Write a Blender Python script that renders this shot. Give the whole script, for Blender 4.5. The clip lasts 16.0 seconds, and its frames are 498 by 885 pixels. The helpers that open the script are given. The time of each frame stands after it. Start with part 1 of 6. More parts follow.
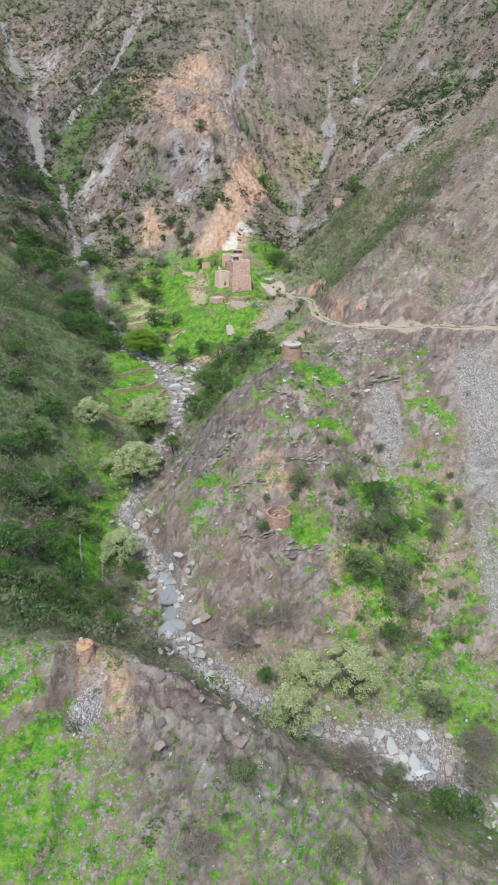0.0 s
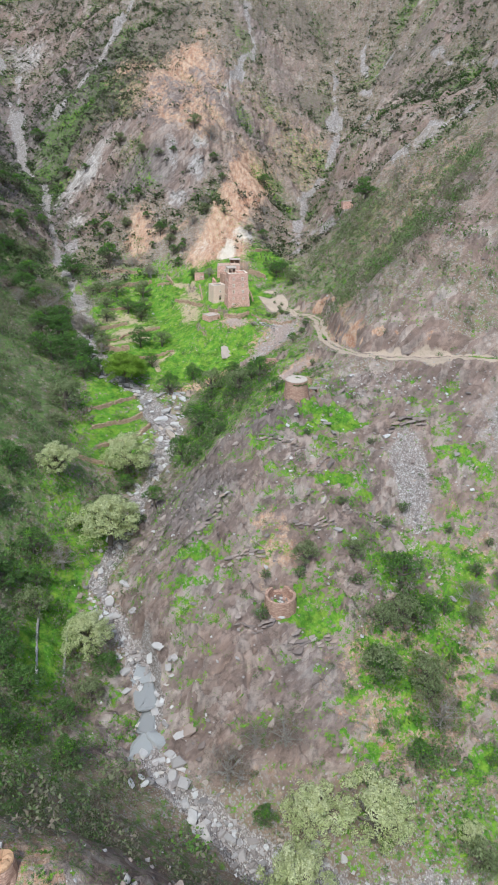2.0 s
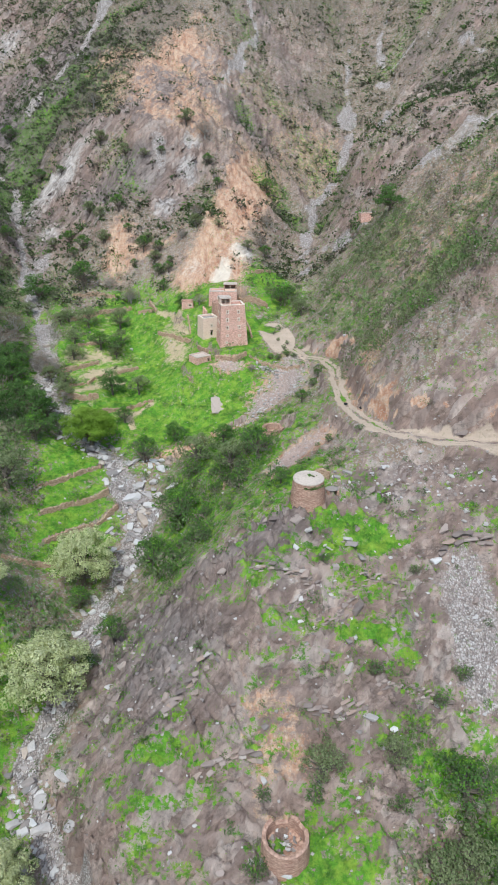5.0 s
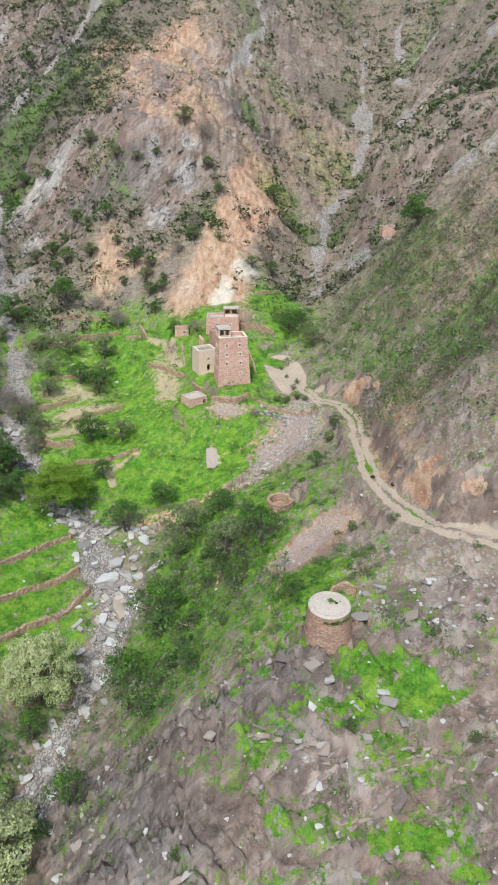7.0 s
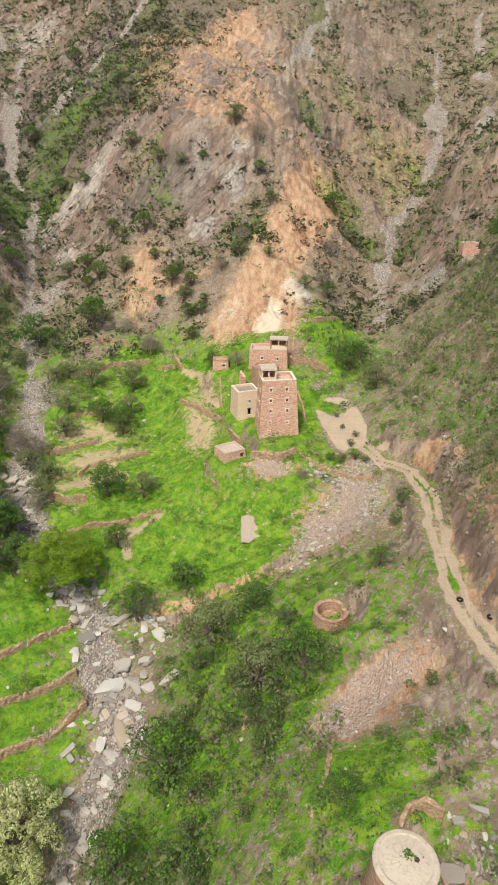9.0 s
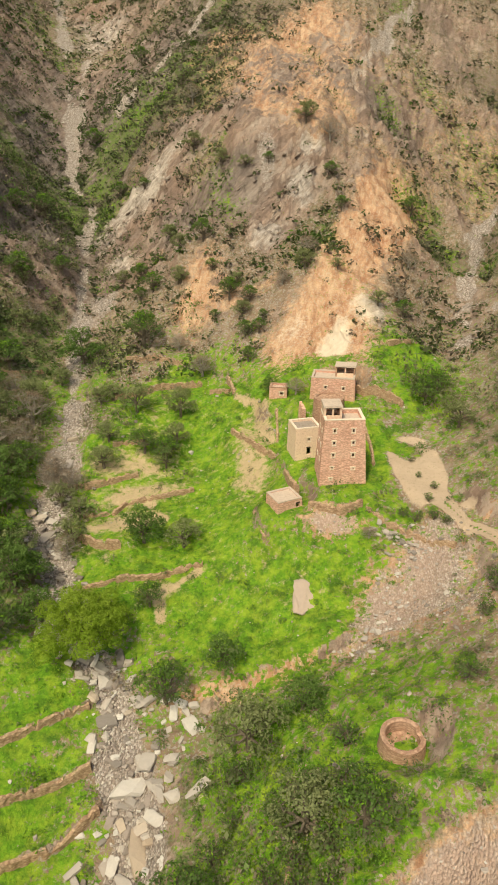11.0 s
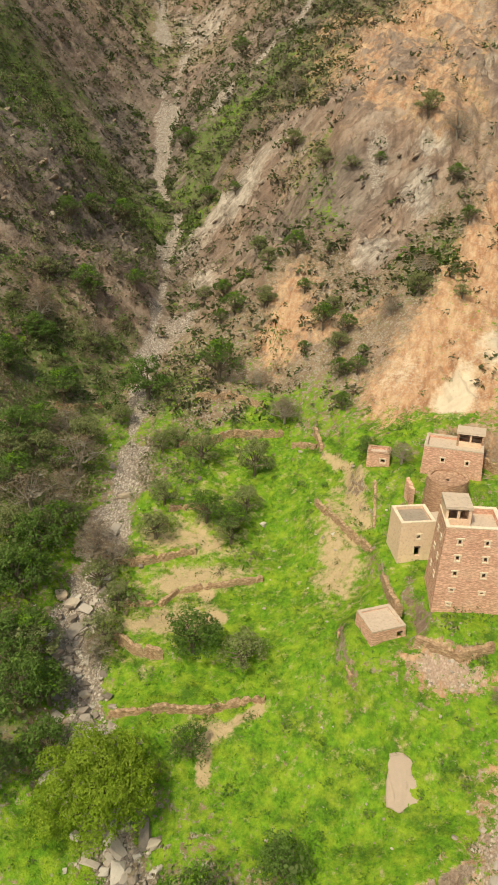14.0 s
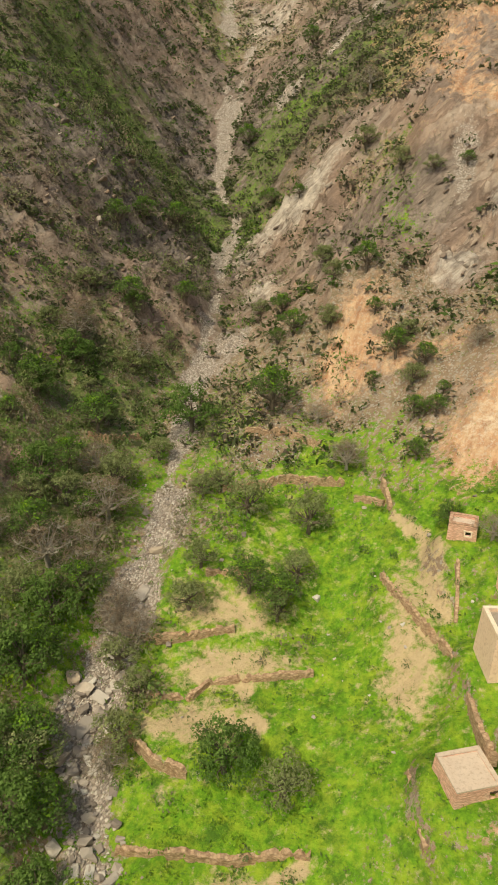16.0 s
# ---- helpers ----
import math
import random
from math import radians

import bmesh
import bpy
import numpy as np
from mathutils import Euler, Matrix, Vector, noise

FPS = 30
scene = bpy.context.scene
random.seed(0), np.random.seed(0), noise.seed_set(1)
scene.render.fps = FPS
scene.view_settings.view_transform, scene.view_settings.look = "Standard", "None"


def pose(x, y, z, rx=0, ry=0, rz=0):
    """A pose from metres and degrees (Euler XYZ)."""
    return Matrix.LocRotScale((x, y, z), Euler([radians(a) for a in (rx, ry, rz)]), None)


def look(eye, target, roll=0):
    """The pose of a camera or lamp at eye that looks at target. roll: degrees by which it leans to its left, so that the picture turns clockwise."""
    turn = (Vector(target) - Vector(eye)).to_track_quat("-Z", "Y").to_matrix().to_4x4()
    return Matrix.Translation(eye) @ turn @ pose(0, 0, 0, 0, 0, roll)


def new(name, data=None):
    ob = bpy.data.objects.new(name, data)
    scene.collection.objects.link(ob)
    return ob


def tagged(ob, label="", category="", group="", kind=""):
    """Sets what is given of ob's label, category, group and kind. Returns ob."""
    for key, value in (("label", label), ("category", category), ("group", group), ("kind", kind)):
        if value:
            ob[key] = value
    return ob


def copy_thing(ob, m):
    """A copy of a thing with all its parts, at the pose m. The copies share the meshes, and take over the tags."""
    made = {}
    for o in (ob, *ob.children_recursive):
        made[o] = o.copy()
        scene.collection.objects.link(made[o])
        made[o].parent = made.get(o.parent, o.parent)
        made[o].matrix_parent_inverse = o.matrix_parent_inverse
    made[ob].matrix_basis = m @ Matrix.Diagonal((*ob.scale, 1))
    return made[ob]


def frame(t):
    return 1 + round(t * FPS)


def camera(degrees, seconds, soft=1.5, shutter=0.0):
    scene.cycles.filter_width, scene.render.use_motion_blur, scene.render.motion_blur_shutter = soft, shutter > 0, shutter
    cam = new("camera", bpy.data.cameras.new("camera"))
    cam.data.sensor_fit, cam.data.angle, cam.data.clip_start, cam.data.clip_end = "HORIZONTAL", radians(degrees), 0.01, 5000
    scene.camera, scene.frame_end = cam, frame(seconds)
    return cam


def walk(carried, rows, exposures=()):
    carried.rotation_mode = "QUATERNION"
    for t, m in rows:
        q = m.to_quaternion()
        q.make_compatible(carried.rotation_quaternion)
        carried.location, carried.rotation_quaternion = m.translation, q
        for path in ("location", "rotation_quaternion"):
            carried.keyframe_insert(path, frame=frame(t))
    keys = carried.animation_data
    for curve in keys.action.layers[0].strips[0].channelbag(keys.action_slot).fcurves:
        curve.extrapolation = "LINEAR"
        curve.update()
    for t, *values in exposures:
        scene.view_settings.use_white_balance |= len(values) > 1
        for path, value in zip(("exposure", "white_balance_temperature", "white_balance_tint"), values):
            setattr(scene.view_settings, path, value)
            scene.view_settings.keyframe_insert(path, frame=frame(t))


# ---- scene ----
cam = camera(43.0, 16.0, 1.8)
# seconds, place, turn (Euler XYZ): a level flight up the valley that slowly turns to the left
ROWS = [
    (0.0, 0.00, 0.00, 135.00, 65.30, 0.00, -0.01),
    (0.5, 0.50, 9.20, 135.03, 65.25, 0.11, 0.00),
    (1.0, 0.88, 18.34, 135.00, 65.20, 0.15, 0.12),
    (1.5, 1.33, 27.63, 134.95, 65.16, 0.18, 0.15),
    (2.0, 1.71, 36.79, 135.02, 65.10, 0.20, 0.14),
    (2.5, 2.18, 45.98, 135.13, 65.05, 0.21, 0.16),
    (3.0, 2.65, 55.25, 135.18, 65.02, 0.26, 0.19),
    (3.5, 3.11, 64.45, 135.22, 65.01, 0.30, 0.20),
    (4.0, 3.55, 73.66, 135.36, 65.00, 0.29, 0.21),
    (6.5, 3.76, 117.93, 136.49, 64.99, -0.02, 1.05),
    (7.0, 4.02, 126.98, 136.54, 65.03, 0.00, 1.10),
    (7.5, 4.15, 135.86, 136.53, 65.08, 0.02, 1.52),
    (8.0, 4.29, 144.48, 136.56, 65.12, 0.08, 2.40),
    (8.5, 4.01, 152.99, 136.67, 65.16, 0.04, 4.16),
    (11.0, 1.70, 182.45, 135.80, 65.51, 0.50, 11.77),
    (11.5, 0.66, 188.06, 135.77, 65.54, 0.48, 13.30),
    (12.0, -0.49, 193.65, 135.79, 65.56, 0.46, 14.67),
    (12.5, -1.75, 199.40, 135.64, 65.63, 0.45, 16.07),
    (13.0, -3.17, 205.04, 135.53, 65.68, 0.47, 17.47),
    (13.5, -4.70, 210.60, 135.50, 65.72, 0.51, 18.87),
    (14.0, -6.46, 216.08, 135.48, 65.74, 0.53, 20.29),
    (14.5, -8.32, 221.49, 135.50, 65.75, 0.53, 21.72),
    (15.0, -10.27, 226.80, 135.63, 65.73, 0.54, 23.15),
    (15.5, -12.32, 232.07, 135.77, 65.69, 0.59, 24.55),
    (16.0, -14.31, 237.36, 135.89, 65.67, 0.67, 25.82),
]
EXPOSURES = [(0.0, -0.12, 5250, -1), (4.0, -0.10, 5250, 1), (6.5, -0.08, 5350, -2), (8.5, -0.08, 6250, -1), (11.0, -0.10, 8000, -2), (13.5, -0.13, 8250, -3), (16.0, -0.15, 8200, -4)]
walk(cam, [(t, pose(x, y, z, rx, ry, rz)) for t, x, y, z, rx, ry, rz in ROWS], EXPOSURES)

# ---- sky and sun ----
world = bpy.data.worlds.new("sky")
scene.world = world
world.use_nodes = True
SUN_HIGH, SUN_TURN = 58.0, 194.0      # degrees above the horizon; compass turn from +y, clockwise
wn = world.node_tree.nodes
sky = wn.new("ShaderNodeTexSky")
sky.sky_type, sky.sun_disc = "NISHITA", False
sky.sun_elevation, sky.sun_rotation = radians(SUN_HIGH), radians(SUN_TURN)
sky.dust_density = 3.0
wn["Background"].inputs["Strength"].default_value = 0.15
world.node_tree.links.new(sky.outputs["Color"], wn["Background"].inputs["Color"])
sun = new("sun", bpy.data.lights.new("sun", "SUN"))
sun.data.energy, sun.data.angle, sun.data.color = 3.15, radians(5.0), (1.0, 0.93, 0.82)
sun.matrix_world = look((0, 0, 300), (-math.sin(radians(SUN_TURN)), -math.cos(radians(SUN_TURN)), 300 - math.tan(radians(SUN_HIGH))))

# ---- land: noise ----
def lattice(ix, iy, seed):
    h = (ix.astype(np.int64) * 374761393 + iy.astype(np.int64) * 668265263 + seed * 974634777) & 0xFFFFFFFF
    h = ((h ^ (h >> 13)) * 1274126177) & 0xFFFFFFFF
    return ((h ^ (h >> 16)) & 0xFFFFFF) / float(0xFFFFFF) * 2 - 1


def vnoise(x, y, seed=0):
    x, y = np.asarray(x, float), np.asarray(y, float)
    ix, iy = np.floor(x), np.floor(y)
    fx, fy = x - ix, y - iy
    fx, fy = fx * fx * fx * (fx * (fx * 6 - 15) + 10), fy * fy * fy * (fy * (fy * 6 - 15) + 10)
    a, b = lattice(ix, iy, seed), lattice(ix + 1, iy, seed)
    c, d = lattice(ix, iy + 1, seed), lattice(ix + 1, iy + 1, seed)
    return (a + (b - a) * fx) * (1 - fy) + (c + (d - c) * fx) * fy


def fbm(x, y, size, octaves=4, seed=0, ridged=False):
    total, amp, norm, x, y = 0.0, 1.0, 0.0, np.asarray(x, float) / size, np.asarray(y, float) / size
    for k in range(octaves):
        n = vnoise(x, y, seed + 17 * k)
        total = total + amp * (1 - 2 * np.abs(n) if ridged else n)
        norm += amp
        x, y, amp = x * 1.9 * 0.8 - y * 1.9 * 0.6 + 3.1, x * 1.9 * 0.6 + y * 1.9 * 0.8 - 7.7, amp * 0.52
    return total / norm


def step(a, b, v):
    t = np.clip((v - a) / (b - a), 0, 1)
    return t * t * (3 - 2 * t)


def along(line, x, y):
    """Distance from a polyline and the height and the share of its length at the nearest place."""
    pts = np.array(line, float)
    best, height, share = np.full(np.shape(x), 1e9), np.zeros(np.shape(x)), np.zeros(np.shape(x))
    for k in range(len(pts) - 1):
        a, b = pts[k], pts[k + 1]
        d = b[:2] - a[:2]
        t = np.clip(((x - a[0]) * d[0] + (y - a[1]) * d[1]) / (d @ d), 0, 1)
        r = np.hypot(x - a[0] - t * d[0], y - a[1] - t * d[1])
        near = r < best
        best, share = np.where(near, r, best), np.where(near, (k + t) / (len(pts) - 1), share)
        if len(a) > 2:
            height = np.where(near, a[2] + t * (b[2] - a[2]), height)
    return best, height, share


# ---- land: the lines that give the valley its form (x, y, z) ----
STREAM = [(-200, 600, 240), (-167, 534, 177), (-141, 473, 123), (-125, 456, 115), (-108, 402, 90), (-97, 375, 82), (-84, 342, 75), (-74, 317, 69),
          (-66, 288, 61), (-52, 268, 56.5), (-38, 255.5, 53), (-27, 236, 46), (-29, 215, 40.5), (-33, 199, 37), (-39, 172, 31),
          (-28, 154.7, 26), (-19, 139.8, 22.5), (-19, 128, 19.5), (-8.6, 119.8, 16.7), (4, 111, 12.4), (24, 107.5, 9.5), (36.4, 101.5, 7.5),
          (50, 94, 4), (75, 80, -4), (130, 50, -20)]
RIGHT_GULLY = [(62, 560, 190), (60, 527, 167), (56, 490, 137), (48, 460, 120), (34, 426, 105), (27, 385, 94), (22, 345, 86.5), (16, 315, 79.5)]
ROAD = [(13, 297, 75.6), (19, 284.7, 75.9), (24.4, 279, 76.6), (26.7, 265.5, 78), (25.3, 247, 79), (25.7, 231.7, 79.7), (27.9, 223.7, 80.1),
        (32, 215.7, 80.6), (39, 211, 81), (49, 207.3, 81.8), (63.4, 205, 82.8), (77, 200, 83.5), (110, 190, 85), (170, 185, 88)]
FORE_SPUR = [(-90, 75, 70), (-55, 84, 61), (-31, 87, 57), (-20, 85.5, 53), (-8, 83, 47.5), (4, 81, 40), (15, 79, 34), (27, 76, 26.5), (42, 70, 18), (70, 55, 6)]
FORE_FOOT = [(-80, 40, 44), (-32, 73, 55), (-30, 62, 46), (-10, 62, 37), (5, 60, 29), (20, 58, 20), (40, 50, 8), (0, 25, 8), (-40, 25, 22), (40, 0, -16), (-60, -40, -20), (60, -60, -50)]
FORE_BACK = [(-31, 96, 47), (-15, 97, 36), (0, 96, 26), (15, 93, 18), (30, 88, 12)]
ROCK_SPUR = [(41, 199, 75), (53, 181, 57.5), (52.5, 157.3, 34.5), (37.5, 175, 52.6), (24, 189, 68), (2.3, 178, 63.5), (-7.4, 170, 52), (-17.8, 162, 44.5),
             (-18.3, 156, 40.5), (-0.8, 160, 44.8), (-10.1, 142.4, 31), (7.8, 151, 41.5), (15.6, 142, 32), (32.6, 143, 33.5), (53.6, 141.6, 21.5),
             (23, 135, 26), (52, 118, 12), (-1, 122, 20), (-8.3, 195.4, 60), (13, 186, 68.5), (63, 192, 69.5), (12.8, 199, 74.5), (24, 205, 77)]
SPUR_EAST = [(95, 190, 76), (95, 150, 45), (100, 110, 15), (150, 150, 55), (30, 122, 14), (12, 120, 15)]
SPUR_WEST = [(13.4, 226.9, 71), (18, 237, 76), (-5.4, 239.6, 60.5), (-12.5, 223, 53.5), (7, 212, 72), (-9, 210, 58), (5.9, 272.3, 63), (7, 266.9, 64.3), (14, 255, 71), (-12, 258, 57)]
LEFT_BANK = [(-67, 186, 54.5), (-53, 196, 50), (-51, 183, 38.5), (-55, 142, 42), (-51, 240, 52), (-81, 297, 69), (-101, 338, 76.5), (-109, 334, 81),
             (-113, 362, 88), (-114, 350, 89), (-66, 265, 61), (-46, 215, 43), (-44, 150, 31), (-38, 125, 30), (-75, 230, 64)]
LEFT_HILL = [(-120, 90, 92), (-110, 150, 85), (-115, 220, 92), (-125, 290, 98), (-170, 150, 130), (-175, 260, 145), (-170, 350, 150), (-260, 200, 220), (-260, 350, 240)]
LEFT_MOUNTAIN = [(-119, 369, 99), (-117, 400, 108), (-136, 385, 117), (-142, 410, 132), (-159, 410, 149), (-147, 481, 130), (-125, 401, 103), (-190, 440, 180), (-230, 520, 260), (-280, 450, 290)]
CENTRE_FACE = [(-56, 364, 85), (-69, 416, 111.6), (-62, 396, 110), (-60, 425, 135), (-74, 474.5, 163), (-97, 524, 186), (-99, 462, 139.8), (-130, 494, 153), (-40, 384, 103), (-42, 404, 112),
               (-110, 580, 235), (-60, 600, 265)]
CENTRE_RIDGE = [(-10, 343, 89), (-4, 356, 98.5), (-14.6, 376, 110), (-16.6, 412, 124), (-26, 420, 134), (-45, 451, 154), (-32, 474, 166), (-5, 474, 158), (-0.5, 532, 198), (32, 535, 180), (10, 440, 127), (14, 395, 104), (0, 600, 260)]
RIGHT_SLOPE = [(39, 304, 96), (55.5, 295, 107), (42, 250, 94), (33.5, 231, 87.8), (34, 221, 86.4), (69.5, 266.5, 123), (59, 223, 103), (66, 216, 92), (41, 241, 99),
               (58, 279, 110), (38, 247, 93), (49.5, 326, 112), (51, 392, 138), (77, 432, 153), (116, 412, 160), (120, 483, 182)]
RIGHT_HILL = [(140, 230, 165), (160, 330, 195), (210, 450, 265), (120, 560, 240), (220, 260, 220), (90, 600, 262), (100, 320, 143)]
PROMONTORY = [(-8, 293, 76), (1, 295, 76), (-15, 289, 72.6), (10, 297, 75.6), (-7.6, 274.7, 62.5), (-22, 280, 62), (-20.6, 300.5, 69.5), (-21, 322, 79), (-16, 326, 84), (-30, 319, 74.5),
              (4, 318, 80), (3, 338, 90), (-14, 308, 76), (14, 325, 83)]
TERRACES = [(-66, 354, 79.5), (-57.5, 341, 75.5), (-39, 306, 64.5), (-47, 302, 64.5), (-38, 343, 80), (-46, 274, 59.5), (-33, 318, 68.5), (-62, 319, 71), (-72, 332, 72.5), (-33, 285, 62), (-75, 350, 79), (-50, 330, 71.5)]
FAR = [(-350, 650, 420), (0, 700, 350), (250, 650, 380), (350, 400, 360), (350, 150, 250), (-360, 100, 270), (-200, -100, 60), (200, -100, 0), (0, -200, -60), (-350, 350, 330), (150, 0, -30)]
LINES = [STREAM, RIGHT_GULLY, ROAD, FORE_SPUR, FORE_FOOT, FORE_BACK, ROCK_SPUR, SPUR_EAST, SPUR_WEST, LEFT_BANK, LEFT_HILL, LEFT_MOUNTAIN, CENTRE_FACE, CENTRE_RIDGE,
         RIGHT_SLOPE, RIGHT_HILL, PROMONTORY, TERRACES, FAR]


def spread(line):
    """A line with a point at least every 18 m."""
    out = [line[0]]
    for a, b in zip(line, line[1:]):
        n = max(1, round(math.dist(a[:2], b[:2]) / 18))
        out += [tuple(p + (q - p) * k / n for p, q in zip(a, b)) for k in range(1, n + 1)]
    return out


KNOTS = np.array([p for line in LINES for p in (spread(line) if line in (STREAM, RIGHT_GULLY, ROAD, FORE_SPUR) else line)], float)


def sheet_weights(smooth=0.6, soft=9.0):
    x, y, z = KNOTS.T
    k = np.sqrt((x[:, None] - x) ** 2 + (y[:, None] - y) ** 2 + soft * soft)
    n, p = len(x), np.stack([np.ones_like(x), x, y], 1)
    a = np.zeros((n + 3, n + 3))
    a[:n, :n], a[:n, n:], a[n:, :n] = k - smooth * np.eye(n), p, p.T
    return np.linalg.solve(a, np.r_[z, 0, 0, 0])


WEIGHTS, SOFT = sheet_weights(), 9.0


def sheet(x, y):
    out = WEIGHTS[-3] + WEIGHTS[-2] * x + WEIGHTS[-1] * y
    for (kx, ky, _), w in zip(KNOTS, WEIGHTS):
        out = out + w * np.sqrt((x - kx) ** 2 + (y - ky) ** 2 + SOFT * SOFT)
    return out


# ---- land: the grid, with road, stream bed and relief worked in ----
def ticks(stops):
    out = [stops[0][0]]
    for (a, _), (b, gap) in zip(stops, stops[1:]):
        n = max(1, round((b - a) / gap))
        out += [a + (b - a) * k / n for k in range(1, n + 1)]
    return np.array(out)


GX = ticks([(-420, 0), (-240, 9), (-150, 2.5), (-100, 1.2), (-60, 0.9), (72, 0.5), (130, 1.6), (240, 5), (420, 9)])
GY = ticks([(-240, 0), (-20, 9), (40, 3), (55, 1.2), (120, 0.66), (210, 0.5), (350, 0.72), (420, 1.1), (560, 2), (640, 3), (720, 6)])
LX, LY = np.meshgrid(GX, GY, indexing="ij")


def coarse_sheet():
    cx, cy = np.arange(-424, 429, 4.0), np.arange(-244, 729, 4.0)
    z = sheet(*np.meshgrid(cx, cy, indexing="ij"))
    fx, fy = (LX - cx[0]) / 4, (LY - cy[0]) / 4
    ix, iy = np.clip(fx.astype(int), 0, len(cx) - 2), np.clip(fy.astype(int), 0, len(cy) - 2)
    fx, fy = fx - ix, fy - iy
    return (z[ix, iy] * (1 - fx) + z[ix + 1, iy] * fx) * (1 - fy) + (z[ix, iy + 1] * (1 - fx) + z[ix + 1, iy + 1] * fx) * fy


LZ = coarse_sheet()
TO_STREAM, STREAM_Z, _ = along(STREAM, LX, LY)
TO_GULLY, _, _ = along(RIGHT_GULLY, LX, LY)
TO_ROAD, ROAD_Z, _ = along(ROAD, LX, LY)
ROUGH = 1 - step(0.0, 1.0, np.exp(-(TO_ROAD / 5) ** 2) + 0.5 * np.exp(-(TO_STREAM / 7) ** 2))
# spurs and gullies run down the fall line of each mountainside
WARP_X, WARP_Y = LX + 9 * fbm(LX, LY, 30, 3, 101), LY + 9 * fbm(LX, LY, 30, 3, 103)
face = fbm(WARP_X + 0.45 * WARP_Y, WARP_Y * 0.55, 26, 4, 13, ridged=True)
west = fbm(WARP_X * 0.36, WARP_Y - 0.3 * WARP_X, 21, 4, 15, ridged=True)
east = fbm((WARP_X - WARP_Y) * 0.72, (WARP_X + WARP_Y) * 0.26, 19, 4, 19, ridged=True)
to_west = step(-85, -125, LX - 0.25 * (LY - 380))
to_east = step(30, 55, LX - 0.12 * (LY - 340))
RIDGE = face * (1 - to_west) * (1 - to_east) + west * to_west + east * to_east
HIGH = np.maximum(step(345, 400, LY), np.maximum(step(-80, -120, LX), step(32, 60, LX) * step(215, 260, LY)))
CALM = np.exp(-(TO_STREAM / 10) ** 2)
LZ = LZ + HIGH * (1 - 0.8 * CALM) * (4.6 * (RIDGE - 0.12) + 2.0 * fbm(WARP_X, WARP_Y, 8, 4, 107, ridged=True))
LZ = LZ + ROUGH * (1.5 * fbm(LX, LY, 26, 4, 3) + 1.3 * fbm(WARP_X, WARP_Y * 0.7, 12, 4, 9, ridged=True))
WIDTH = 1.0 - 0.38 * step(268, 255, LY) - 0.3 * step(225, 208, LY) * step(118, 135, LY) - 0.45 * step(270, 330, LY) - 0.25 * step(360, 400, LY)
bed = step(8.0, 2.5, (TO_STREAM + 4.0 * fbm(LX, LY, 11, 3, 5)) / WIDTH)
LZ = LZ * (1 - bed) + bed * (STREAM_Z + 0.9 * fbm(LX, LY, 4, 3, 21))
flat = step(5.0, 2.1, TO_ROAD)
LZ = LZ * (1 - flat) + flat * (ROAD_Z + 0.05 * fbm(LX, LY, 3, 2, 8))


def ground(x, y):
    """The land's height at a place, or at many."""
    x, y = np.asarray(x, float), np.asarray(y, float)
    i, j = np.clip(np.searchsorted(GX, x) - 1, 0, len(GX) - 2), np.clip(np.searchsorted(GY, y) - 1, 0, len(GY) - 2)
    u, v = (x - GX[i]) / (GX[i + 1] - GX[i]), (y - GY[j]) / (GY[j + 1] - GY[j])
    return (LZ[i, j] * (1 - u) + LZ[i + 1, j] * u) * (1 - v) + (LZ[i, j + 1] * (1 - u) + LZ[i + 1, j + 1] * u) * v


